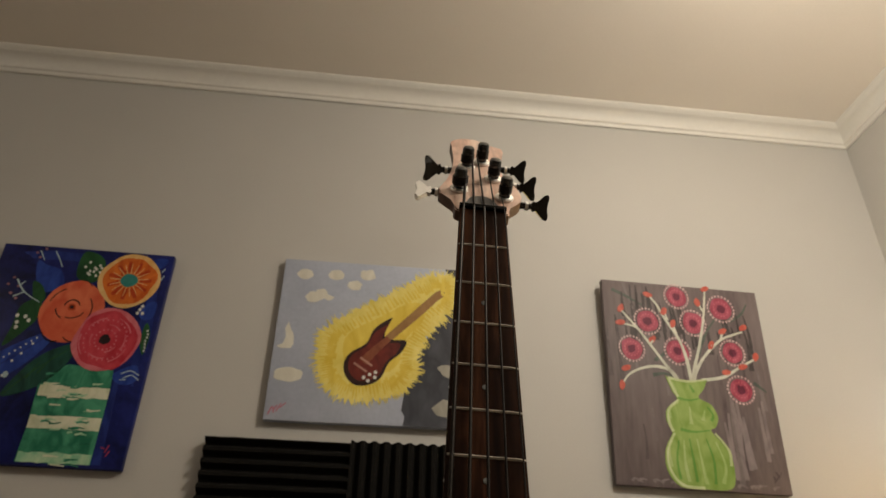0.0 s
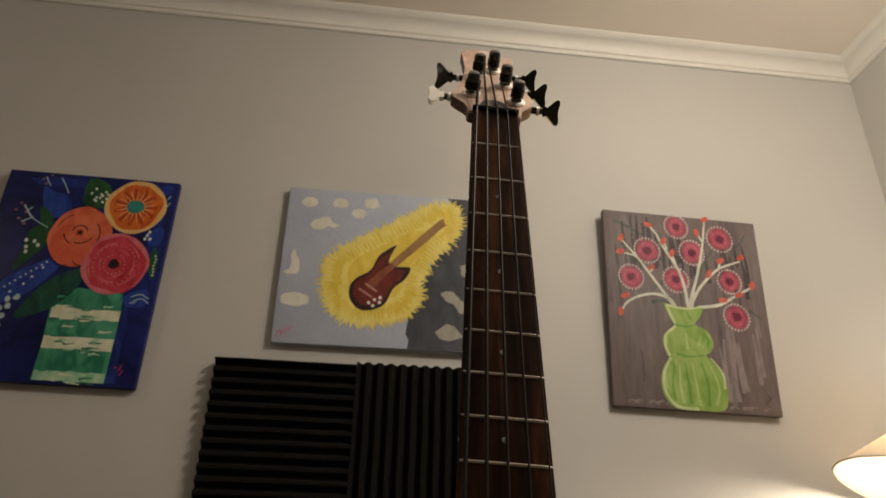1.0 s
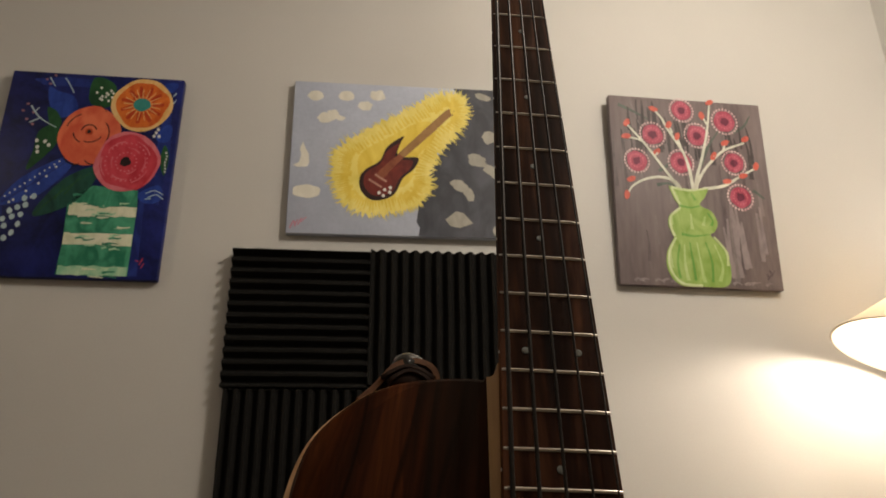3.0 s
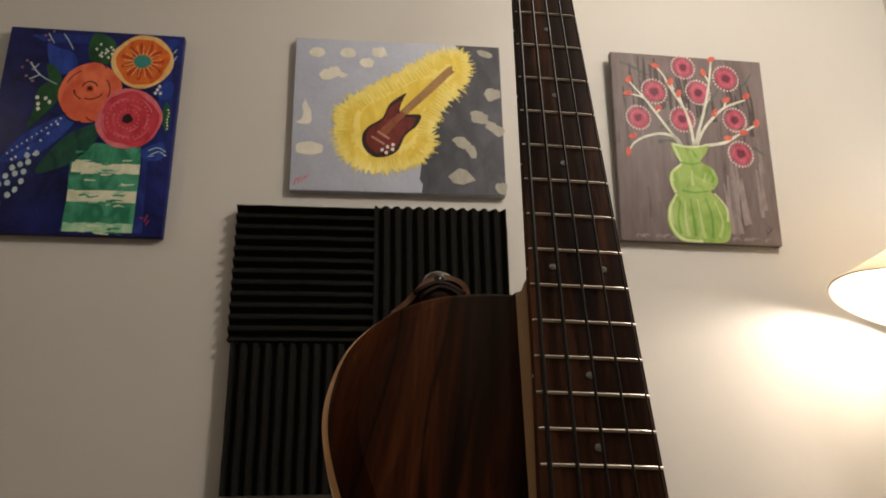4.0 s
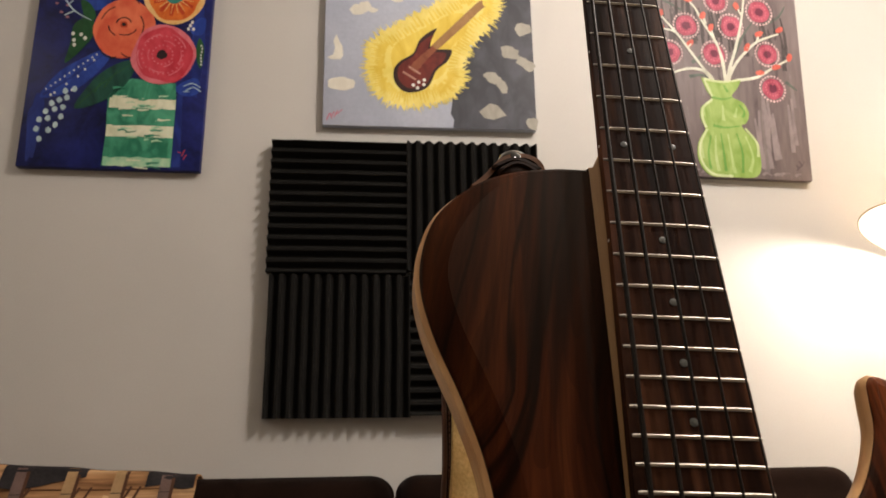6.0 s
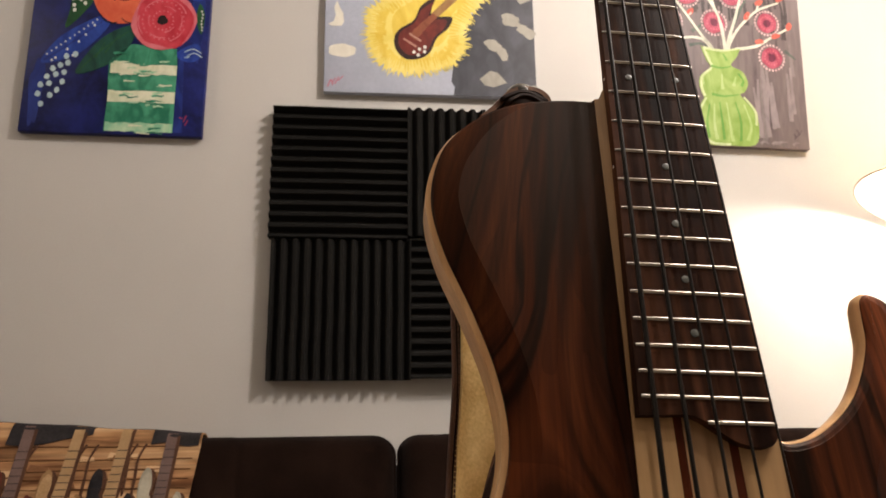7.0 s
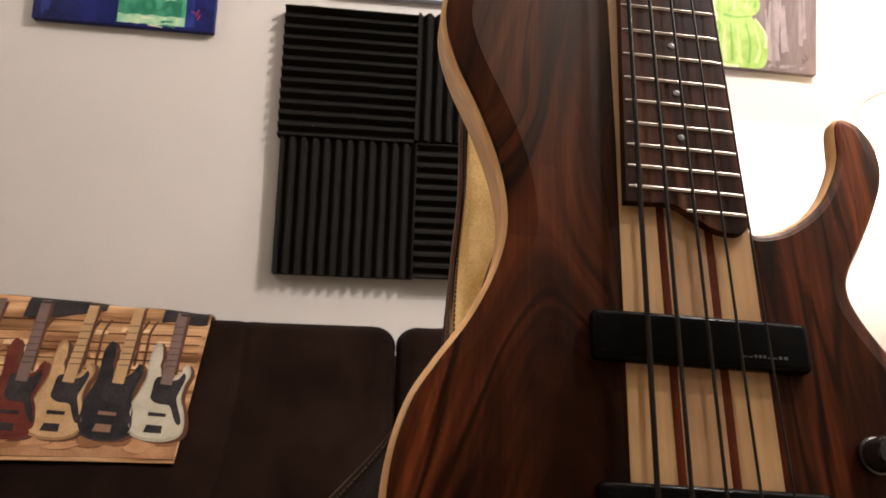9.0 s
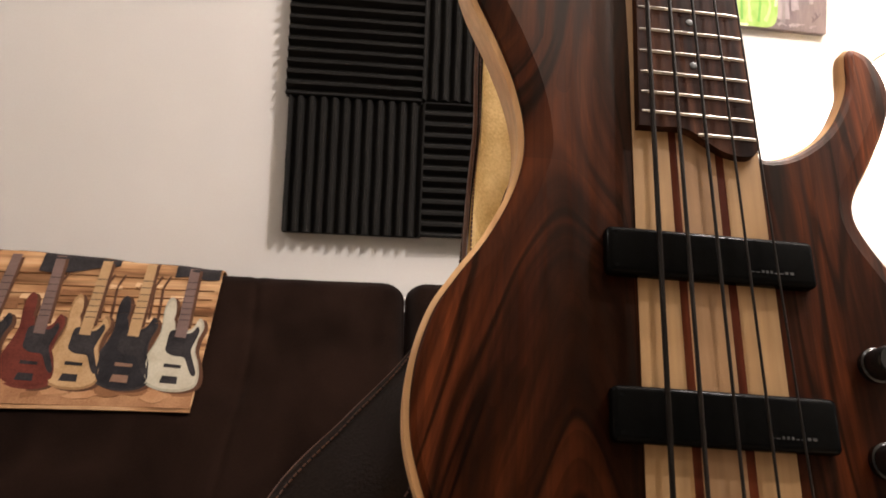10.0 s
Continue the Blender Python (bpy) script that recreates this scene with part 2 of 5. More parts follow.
CUTHIDE = material("raw_leather_edge", (0.070, 0.029, 0.013), (0.150, 0.068, 0.030), 0.6, 90, 400, 0.3, spec=0.2)
LINEN = material("shade_linen", (0.80, 0.72, 0.60), (0.88, 0.80, 0.68), 0.8, 40, 700, 0.2)
nodes, links = LINEN.node_tree.nodes, LINEN.node_tree.links
glow, blend = nodes.new("ShaderNodeBsdfTranslucent"), nodes.new("ShaderNodeMixShader")
glow.inputs["Color"].default_value, blend.inputs[0].default_value = (0.85, 0.74, 0.56, 1), 0.3
links.new(nodes["Principled BSDF"].outputs[0], blend.inputs[1])
links.new(glow.outputs[0], blend.inputs[2])
links.new(blend.outputs[0], nodes["Material Output"].inputs["Surface"])
BRASS = material("dark_bronze", (0.05, 0.035, 0.025), (0.09, 0.065, 0.045), 0.35, 30, 200, 0.0, metal=0.8)


# ---- mesh helpers ----
def link(name, bm, mat, parent=None, label="", smooth=0.0):
    """Links a bmesh as one mesh object; smooth: the angle in degrees below which edges are shaded round."""
    me = bpy.data.meshes.new(name)
    bmesh.ops.recalc_face_normals(bm, faces=bm.faces)
    if smooth:
        for f in bm.faces:
            f.smooth = True
        for e in bm.edges:
            e.smooth = len(e.link_faces) == 2 and e.calc_face_angle(0) < radians(smooth)
    bm.to_mesh(me)
    bm.free()
    for m in mat if isinstance(mat, (list, tuple)) else [mat]:
        me.materials.append(m)
    ob = new(name, me)
    if parent:
        ob.parent = parent
    return tagged(ob, label)


def part(name, bm, mat, parent, label="", smooth=35):
    return link(name, bm, mat, parent, label, smooth)


def box(bm, x0, x1, y0, y1, z0, z1, bevel=0.0, segments=2):
    m = Matrix.Translation(((x0 + x1) / 2, (y0 + y1) / 2, (z0 + z1) / 2)) @ Matrix.Diagonal((x1 - x0, y1 - y0, z1 - z0, 1))
    made = bmesh.ops.create_cube(bm, size=1, matrix=m)
    if bevel:
        edges = list({e for v in made["verts"] for e in v.link_edges})
        bmesh.ops.bevel(bm, geom=edges, offset=bevel, segments=segments, affect="EDGES", profile=0.5)
    return bm


def boxed(*a, **k):
    return box(bmesh.new(), *a, **k)


def spun(profile, steps=32, bm=None, at=None):
    """A turned shape round z from (radius, height) pairs."""
    bm = bm or bmesh.new()
    at = at or Matrix()
    rings = []
    for r, z in profile:
        rings.append([bm.verts.new(at @ Vector((r * math.cos(2 * math.pi * i / steps), r * math.sin(2 * math.pi * i / steps), z))) for i in range(steps)])
    for a, b in zip(rings, rings[1:]):
        for i in range(steps):
            bm.faces.new((a[i], a[(i + 1) % steps], b[(i + 1) % steps], b[i]))
    for ring in (rings[0], rings[-1]):
        bm.faces.new(ring)
    return bm


def rod(bm, points, radius, steps=8):
    """A round bar through points; radius: one number or one for each point."""
    rings = []
    for i, p in enumerate(points):
        p = Vector(p)
        d = (Vector(points[min(i + 1, len(points) - 1)]) - Vector(points[max(i - 1, 0)])).normalized()
        q = d.to_track_quat("Z", "Y")
        r = radius[i] if isinstance(radius, (list, tuple)) else radius
        rings.append([bm.verts.new(p + q @ Vector((r * math.cos(2 * math.pi * k / steps), r * math.sin(2 * math.pi * k / steps), 0))) for k in range(steps)])
    for a, b in zip(rings, rings[1:]):
        for k in range(steps):
            bm.faces.new((a[k], a[(k + 1) % steps], b[(k + 1) % steps], b[k]))
    bm.faces.new(rings[0]), bm.faces.new(rings[-1])
    return bm


def spline(points, per=8, closed=True):
    """A smooth line through control points (Catmull-Rom)."""
    pts, out = [Vector((*p, 0))[:2] for p in points], []
    n = len(pts)
    for i in range(n if closed else n - 1):
        q = [Vector(pts[(i + k) % n] if closed else pts[min(max(i + k, 0), n - 1)]) for k in (-1, 0, 1, 2)]
        for j in range(per):
            t = j / per
            out.append(0.5 * (2 * q[1] + (q[2] - q[0]) * t + (2 * q[0] - 5 * q[1] + 4 * q[2] - q[3]) * t * t + (3 * q[1] - q[0] - 3 * q[2] + q[3]) * t ** 3))
    if not closed:
        out.append(Vector(pts[-1]))
    return out


def prism(bm, outline, y0, y1):
    """A flat outline (x, z) given thickness from y0 to y1."""
    a = [bm.verts.new((p[0], y0, p[1])) for p in outline]
    b = [bm.verts.new((p[0], y1, p[1])) for p in outline]
    bm.faces.new(a), bm.faces.new(b[::-1])
    for i in range(len(a)):
        j = (i + 1) % len(a)
        bm.faces.new((a[i], b[i], b[j], a[j]))
    return bm


def empty(name, m, label, category, group="", kind=""):
    ob = new(name)
    ob.empty_display_size = 0.1
    ob.matrix_world = m
    return tagged(ob, label, category, group, kind)


# ---- the room ----
# X0 and YB keep the unseen west and south walls far off, dimming reflections.
X0, X1, YB, TOP = -3.2, 1.74, -7.4, 2.44
tagged(link("floor", boxed(X0 - 0.1, X1 + 0.1, YB - 0.1, 0.1, -0.1, 0), CARPET), "unseen floor carpeted in beige to bounce light upwards", "floor", kind="structure")
tagged(link("ceiling", boxed(X0 - 0.1, X1 + 0.1, YB - 0.1, 0.1, TOP, TOP + 0.1), CEIL), "plain cream painted ceiling lit by warm lamplight", "ceiling", kind="structure")
tagged(link("wall_north", boxed(X0 - 0.1, X1 + 0.1, 0, 0.1, 0, TOP), WALL), "warm grey painted wall hung with canvases and foam", "wall", kind="structure")
tagged(link("wall_east", boxed(X1, X1 + 0.1, YB, 0, 0, TOP), WALL), "warm grey painted side wall beyond the lamp", "wall", kind="structure")
tagged(link("wall_west", boxed(X0 - 0.1, X0, YB, 0, 0, TOP), WALL), "warm grey painted side wall", "wall", kind="structure")
tagged(link("wall_south", boxed(X0 - 0.1, X1 + 0.1, YB - 0.1, YB, 0, TOP), WALL), "unseen warm grey wall set far behind the viewer", "wall", kind="structure")


def crown(name, length, m):
    """A cove cornice of white wood: steps and a hollow between wall and ceiling, mitred at both ends."""
    H = 0.057
    prof = [(0, 0), (0.007, 0), (0.009, 0.004), (0.009, 0.010), (0.014, 0.0125)]
    prof += [(0.014 + 0.030 * (1 - math.cos(a)), 0.0125 + 0.030 * math.sin(a)) for a in [math.pi / 2 * k / 8 for k in range(1, 9)]]
    prof += [(0.046, 0.0445), (0.051, 0.046), (0.054, 0.050), (H, 0.052), (H, H), (0, H)]
    bm = bmesh.new()
    a = [bm.verts.new((d, -d, z)) for d, z in prof]
    b = [bm.verts.new((length - d, -d, z)) for d, z in prof]
    for i in range(len(prof)):
        j = (i + 1) % len(prof)
        bm.faces.new((a[i], a[j], b[j], b[i]))
    bm.faces.new(a), bm.faces.new(b[::-1])
    ob = link(name, bm, TRIM, smooth=40)
    ob.matrix_world = m
    return tagged(ob, "white painted crown moulding between wall and ceiling", "crown moulding", kind="structure")


crown("trim_north", X1 - X0, pose(X0, -0.0005, TOP - 0.0575))
crown("trim_east", -YB, pose(X1 - 0.0005, 0, TOP - 0.0575, 0, 0, -90))
crown("trim_west", -YB, pose(X0 + 0.0005, YB, TOP - 0.0575, 0, 0, 90))

# ceiling lamps
dome = empty("ceiling_lamp", pose(CEILING_LAMP[0], CEILING_LAMP[1], TOP), "semi-flush ceiling lamp with a glowing white glass globe", "ceiling lamp")
part("base", spun([(0.062, -0.0002), (0.062, -0.012), (0.050, -0.022), (0.012, -0.026), (0.010, -0.030), (0.010, -0.145), (0.034, -0.150), (0.036, -0.166)], 32), TRIM, dome)
part("globe", spun([(0.012, -0.152)] + [(0.070 * math.sin(a), -0.220 + 0.070 * math.cos(a)) for a in [0.25 + 2.75 * k / 14 for k in range(15)]] + [(0.004, -0.290)], 32), glowing("globe_glow", (1.0, 0.88, 0.72), 4.0), dome, "glowing white glass globe").visible_shadow = False
# rings for the out-of-view spots; the rear one is added for sheen
for place in (SECOND_LAMP, SHEEN_FILL):
    spot = empty("ceiling_lamp", pose(place[0], place[1], TOP), "unseen round recessed ceiling spot with a white trim ring", "ceiling lamp")
    part("base", spun([(0.085, -0.0002), (0.085, -0.004), (0.07, -0.010), (0.062, -0.010), (0.062, -0.0002)], 32), TRIM, spot)


# ---- foam panels ----
S, PITCH, SLAB, TIP = 0.3045, 0.3045 / 12, 0.018, 0.034


def foam_ridge(kind):
    """One wedge of foam along z; the outermost two are cut in half."""
    q = PITCH * 0.42
    prof = [(-q, SLAB - 0.003), (-q, SLAB), (-0.003, TIP), (0.003, TIP), (q, SLAB), (q, SLAB - 0.003)]
    if kind < 0:
        prof = [(0, SLAB - 0.003), (0, TIP), (0.003, TIP), (q, SLAB), (q, SLAB - 0.003)]
    if kind > 0:
        prof = [(-q, SLAB - 0.003), (-q, SLAB), (-0.003, TIP), (0, TIP), (0, SLAB - 0.003)]
    bm = bmesh.new()
    rows = [[bm.verts.new((p + 0.0009 * noise.noise((k * 0.7, p * 90, kind)), -d - (0.001 * noise.noise((k * 0.6, p * 60, 4 + kind)) if d > SLAB else 0), S * k / 10)) for p, d in prof] for k in range(11)]
    for r0, r1 in zip(rows, rows[1:]):
        for m in range(len(prof)):
            n = (m + 1) % len(prof)
            bm.faces.new((r0[m], r0[n], r1[n], r1[m]))
    bm.faces.new(rows[0]), bm.faces.new(rows[-1])
    bmesh.ops.recalc_face_normals(bm, faces=bm.faces)
    me = bpy.data.meshes.new("ridge")
    bm.to_mesh(me)
    bm.free()
    me.materials.append(FOAM)
    return me


RIDGES = {k: foam_ridge(k) for k in (-1, 0, 1)}


def foam_panel(x, z, upright, label):
    """One square of wedge foam: ridges on a slab."""
    rng = random.Random(int(x * 1000 + z * 77))
    ob = empty("acoustic_foam_panel", pose(x, -0.0005, z, 0, rng.uniform(-0.3, 0.3), 0), label, "foam panel", "foam panels on the wall")
    part("backing", boxed(0, S, -SLAB, 0, 0, S), FOAM, ob)
    for i in range(13):
        ridge = new("ridge", RIDGES[-1 if i == 0 else 1 if i == 12 else 0])
        ridge.parent = ob
        ridge.matrix_local = pose(i * PITCH, 0, 0) if upright else pose(S, 0, i * PITCH, 0, -90, 0)
    return ob


foam_panel(0.000, 1.100, False, "charcoal wedge foam panel with level ridges under a canvas")
foam_panel(0.3055, 1.106, True, "charcoal wedge foam panel with upright ridges under a canvas")
foam_panel(0.008, 0.791, True, "charcoal wedge foam panel with upright ridges above the couch")
foam_panel(0.3135, 0.794, False, "charcoal wedge foam panel with level ridges above the couch")


# ---- canvases ----
def canvas(x, z, w, h, label, mat, roll=0.0, lean=0.0):
    ob = empty("painting", pose(x, -0.0005, z, lean, roll, 0), label, "painting", "paintings on the wall")
    part("canvas", boxed(0, w, -0.019, 0, 0, h, bevel=0.0025), mat, ob)
    return ob


NAVY = material("navy_paint", (0.004, 0.005, 0.034), (0.0135, 0.0205, 0.148), 0.45, 12, 120, 0.3, spec=0.2, spread=0.36, finew=0.2, swirl=1.0)
SKYBLUE = material("grey_blue_paint", (0.35, 0.385, 0.48), (0.46, 0.50, 0.60), 0.6, 14, 120, 0.3)
MAUVE = material("mauve_brown_paint", (0.085, 0.063, 0.065), (0.195, 0.157, 0.155), 0.55, 16, 120, 0.3, stretch=(1, 1, 0.15), spec=0.35)
flowers = canvas(-0.5462, 1.332, 0.390, 0.506, "bright flower bouquet painted on a dark navy canvas", NAVY, 0.44, 0.15)
guitar_art = canvas(0.111, 1.449, 0.505, 0.402, "painted canvas of a red guitar in a yellow glow", SKYBLUE, -0.2)
vase_art = canvas(0.890, 1.347, 0.407, 0.502, "brown canvas painted with pink flowers in green vase", MAUVE, 1.1, 2.0)

# ---- paint on the canvases: thin raised layers, millimetres from the lower left corner ----
FRONT = 0.019
SLIDE = [0.0, 0.0, 0.0, 1.0]  # across, slant, up, stretch across


def paint(name, a, b, scale=30.0, rough=0.5):
    return material(name + "_paint", a, b, rough, scale, 120, 0.3, stretch=(1.0, 1.0, 0.55), depth=0.001, spread=0.26, finew=0.15, swirl=1.6, spec=0.25)


def layer(parent, name, outlines, height, mat, label=""):
    """Painted outlines, each a part of its own; height: the coat's number. Crowds of tiny marks are joined."""
    crowd, bm, ob = len(outlines) > 20, bmesh.new(), None
    for i, line in enumerate(outlines):
        prism(bm, [((p[0] * SLIDE[3] + SLIDE[0] + SLIDE[1] * p[1]) / 1000, (p[1] + SLIDE[2]) / 1000) for p in line], -(FRONT - 0.0005), -(FRONT + 0.0004 * (height + 0.04 * (i % 12))))
        if not crowd or i == len(outlines) - 1:
            ob = part(name, bm, mat, parent, label, 0)
            bm = bmesh.new()
    bm.free()
    return tagged(ob, kind="stuff") if crowd else ob


def blob(cx, cz, rx, rz, wob=0.06, n=28, seed=0, turn=0.0):
    """An uneven round of paint."""
    out, c, s = [], math.cos(radians(turn)), math.sin(radians(turn))
    for i in range(n):
        a = 2 * math.pi * i / n
        k = 1 + wob * 2 * noise.noise((math.cos(a) * 1.7 + seed * 3.1, math.sin(a) * 1.7, seed * 1.7))
        x, z = rx * k * math.cos(a), rz * k * math.sin(a)
        out.append((cx + x * c - z * s, cz + x * s + z * c))
    return out


def stroke(points, w0, w1=None, per=6):
    """A brush stroke along points, w0 wide at its start and w1 at its end."""
    w1 = w0 if w1 is None else w1
    line = spline(points, per, False)
    left, right = [], []
    for i, p in enumerate(line):
        d = (line[min(i + 1, len(line) - 1)] - line[max(i - 1, 0)]).normalized()
        k = w0 + (w1 - w0) * i / (len(line) - 1)
        k *= 1 + 0.25 * noise.noise((p[0] * 0.1, p[1] * 0.1, w0))
        left.append(p + Vector((-d[1], d[0])) * k / 2)
        right.append(p - Vector((-d[1], d[0])) * k / 2)
    return [tuple(p) for p in left + right[::-1]]


def arc(cx, cz, r, a0, a1, n=7, squash=1.0):
    return [(cx + r * math.cos(radians(a0 + (a1 - a0) * i / (n - 1))), cz + squash * r * math.sin(radians(a0 + (a1 - a0) * i / (n - 1)))) for i in range(n)]


ORANGE = paint("orange", (0.50, 0.085, 0.012), (0.68, 0.17, 0.025))
REDORANGE = paint("red_orange", (0.36, 0.030, 0.008), (0.52, 0.070, 0.014))
RIND = paint("pale_orange", (0.66, 0.36, 0.10), (0.74, 0.50, 0.22))
CORAL = paint("coral", (0.58, 0.085, 0.040), (0.70, 0.17, 0.080), 14)
ROSE = paint("rose_pink", (0.42, 0.022, 0.040), (0.58, 0.060, 0.085), 16)
PALEROSE = paint("pale_rose", (0.55, 0.11, 0.14), (0.62, 0.18, 0.21))
INK = paint("dark_ink", (0.010, 0.006, 0.008), (0.022, 0.012, 0.014))
TEAL = paint("teal", (0.02, 0.17, 0.16), (0.05, 0.27, 0.24))
JADE = paint("jade_green", (0.015, 0.15, 0.085), (0.07, 0.32, 0.19), 26)
MINT = paint("mint", (0.22, 0.48, 0.30), (0.50, 0.66, 0.44), 30)
CREAM = paint("cream", (0.55, 0.58, 0.40), (0.72, 0.72, 0.56), 30)
BOTTLE = paint("bottle_green", (0.006, 0.035, 0.028), (0.014, 0.080, 0.055), 22)
LEAFGREEN = paint("leaf_green", (0.008, 0.045, 0.015), (0.020, 0.095, 0.030), 22)
ROYAL = paint("royal_blue", (0.010, 0.030, 0.20), (0.025, 0.065, 0.34), 20)
MIDBLUE = paint("mid_blue", (0.008, 0.016, 0.12), (0.016, 0.035, 0.21), 20)
WHITE = paint("off_white", (0.62, 0.62, 0.58), (0.74, 0.74, 0.69))
PALEBLUE = paint("pale_blue", (0.36, 0.48, 0.52), (0.48, 0.60, 0.62))
SIGN = paint("signature_red", (0.38, 0.03, 0.06), (0.46, 0.05, 0.08))
rng = random.Random(3)

# bouquet on navy
f = flowers
SLIDE[:] = [5.0, 0.0, -2.0, 0.95]
layer(f, "blue_ground", [blob(24, 100, 16, 80, 0.2, seed=1), blob(378, 300, 16, 130, 0.2, seed=2), [(340, 10), (360, 10), (352, 190), (340, 200)], blob(140, 484, 90, 12, 0.2, seed=8)], 0.5, MIDBLUE)
layer(f, "leaf", [spline([(27, 168), (60, 225), (108, 262), (165, 292), (172, 262), (122, 200), (70, 172)], 5)], 1, ROYAL, "royal blue leaf with white dots")
layer(f, "leaf", [spline([(86, 468), (110, 458), (148, 446), (162, 408), (124, 388), (96, 420)], 5)], 1, ROYAL, "royal blue leaf")
layer(f, "leaf", [spline([(360, 492), (388, 498), (392, 486), (376, 470)], 5), spline([(356, 352), (374, 380), (391, 380), (390, 345), (370, 336)], 5), spline([(335, 205), (380, 228), (391, 198), (372, 182), (345, 186)], 5)], 1, ROYAL, "royal blue leaf")
layer(f, "leaf", [spline([(190, 500), (226, 494), (246, 470), (236, 424), (192, 428), (182, 462)], 5), spline([(84, 350), (120, 372), (132, 330), (110, 290), (74, 252), (80, 300)], 5), spline([(92, 412), (116, 404), (132, 372), (112, 358)], 5), spline([(380, 330), (394, 300), (388, 252), (374, 290)], 5)], 1, LEAFGREEN, "dark green leaf with white dots")
layer(f, "leaf", [spline([(108, 142), (140, 208), (184, 250), (236, 266), (224, 214), (178, 166)], 5)], 2, BOTTLE, "bottle green leaf")
layer(f, "leaf_vein", [stroke([(112, 146), (160, 200), (228, 258)], 3.5, 1.5), stroke([(150, 182), (168, 222)], 4, 1), stroke([(170, 195), (200, 244)], 4, 1)], 2.6, LEAFGREEN)
layer(f, "leaf_vein", [stroke([(35, 172), (90, 215), (165, 280)], 5, 2)], 1.6, MIDBLUE)
body = [(183, 9), (339, 9), (338, 168), (334, 212), (232, 220), (205, 205), (181, 172), (186, 80)]
layer(f, "vase", [body], 2, JADE, "striped green and white vase")
for z0, z1, mat in ((147, 171, CREAM), (78, 106, CREAM), (9, 30, MINT)):
    pts = [(186 + 152 * i / 10, z1 + 4 * noise.noise((i * 0.9, z1, 0))) for i in range(11)] + [(338 - 152 * i / 10, z0 + 5 * noise.noise((i * 0.9, z0, 5))) for i in range(11)]
    layer(f, "vase_band", [pts], 2.8, mat, "pale brushed band")
for mat, n, h in ((MINT, 26, 3.3), (JADE, 24, 3.6), (CREAM, 16, 3.9)):
    marks = []
    for _ in range(n):
        x, z = rng.uniform(190, 306), rng.uniform(6, 206)
        if mat is not JADE and not (140 < z < 175 or 72 < z < 110 or z < 30) and rng.random() < 0.6:
            continue
        marks.append(stroke([(x, z), (x + 11, z + rng.uniform(-2, 3)), (x + rng.uniform(20, 32), z + rng.uniform(-3, 4))], rng.uniform(3, 7), 2))
    layer(f, "brush_mark", marks, h, mat)
layer(f, "flower", [blob(201, 347, 72, 76, 0.05, seed=4)], 3, CORAL, "coral rose with dark line petals")
layer(f, "flower", [blob(313, 433, 73, 71, 0.04, 36, seed=5)], 3.2, RIND, "orange slice flower with teal centre")
layer(f, "flower_heart", [blob(313, 433, 63, 61, 0.07, 36, seed=6)], 3.8, ORANGE)
layer(f, "petal_stroke", [stroke([(313 + 24 * math.cos(a), 433 + 22 * math.sin(a)), (313 + 52 * math.cos(a + 0.05), 433 + 50 * math.sin(a + 0.05))], 13, 7) for a in [2 * math.pi * i / 11 for i in range(11)]], 4.2, REDORANGE)
layer(f, "petal_stroke", [stroke([(313 + 20 * math.cos(a), 433 + 18 * math.sin(a)), (313 + 46 * math.cos(a), 433 + 44 * math.sin(a))], 2.5, 1.2) for a in [2 * math.pi * (i + 0.4) / 17 for i in range(17)]], 4.6, RIND)
layer(f, "flower_centre", [blob(312, 433, 21, 17, 0.1, seed=7)], 5, TEAL, "teal centre")
layer(f, "petal_line", [stroke(arc(196, 352, 52, 115, 165), 2.5), stroke(arc(200, 350, 46, -30, 40), 2.5), stroke(arc(200, 352, 36, 185, 240, squash=0.8), 3), stroke(arc(201, 352, 30, 250, 340, squash=0.8), 2.5), stroke(arc(199, 355, 18, 20, 170), 3), stroke(arc(180, 300, 30, 200, 290), 2.5), stroke(arc(222, 300, 28, 220, 300), 2.5), stroke(arc(205, 395, 30, 30, 80), 2)], 3.6, INK)
layer(f, "flower_centre", [blob(199, 355, 9, 8, 0.15, seed=9)], 4, REDORANGE)
layer(f, "flower_centre", [blob(199, 355, 5, 4.5, 0.15, seed=9)], 4.4, INK)
layer(f, "flower", [blob(298, 283, 75, 77, 0.05, seed=10)], 4.4, PALEROSE, "rose pink flower with black centre")
layer(f, "flower_heart", [blob(298, 281, 67, 67, 0.08, seed=11)], 4.8, ROSE)
layer(f, "petal_line", [stroke(arc(297, 282, r, a, a + 50), 4, 1.5) for r, a in ((56, 20), (52, 100), (58, 170), (44, 230), (54, 290), (36, 40), (34, 160), (30, 280), (44, 330))], 5.2, PALEROSE)
layer(f, "petal_dot", [blob(297 + r * math.cos(a), 282 + r * math.sin(a), 2.2, 2.2, 0.1, 8) for r, n in ((24, 16), (48, 26)) for a in [2 * math.pi * i / n for i in range(n)]], 5.4, PALEROSE)
layer(f, "flower_centre", [blob(295, 282, 12, 12, 0.12, seed=12)], 5.8, INK, "black centre")
cluster = [(39, 67), (30, 90), (57, 88), (71, 101), (34, 112), (52, 116), (81, 121), (46, 132), (65, 138), (83, 144), (57, 152), (73, 161), (89, 167), (84, 183), (104, 189)]
layer(f, "dot", [blob(x, z, 6, 7, 0.12, 12, seed=x) for x, z in cluster], 3, PALEBLUE, "cluster of pale blue dots")
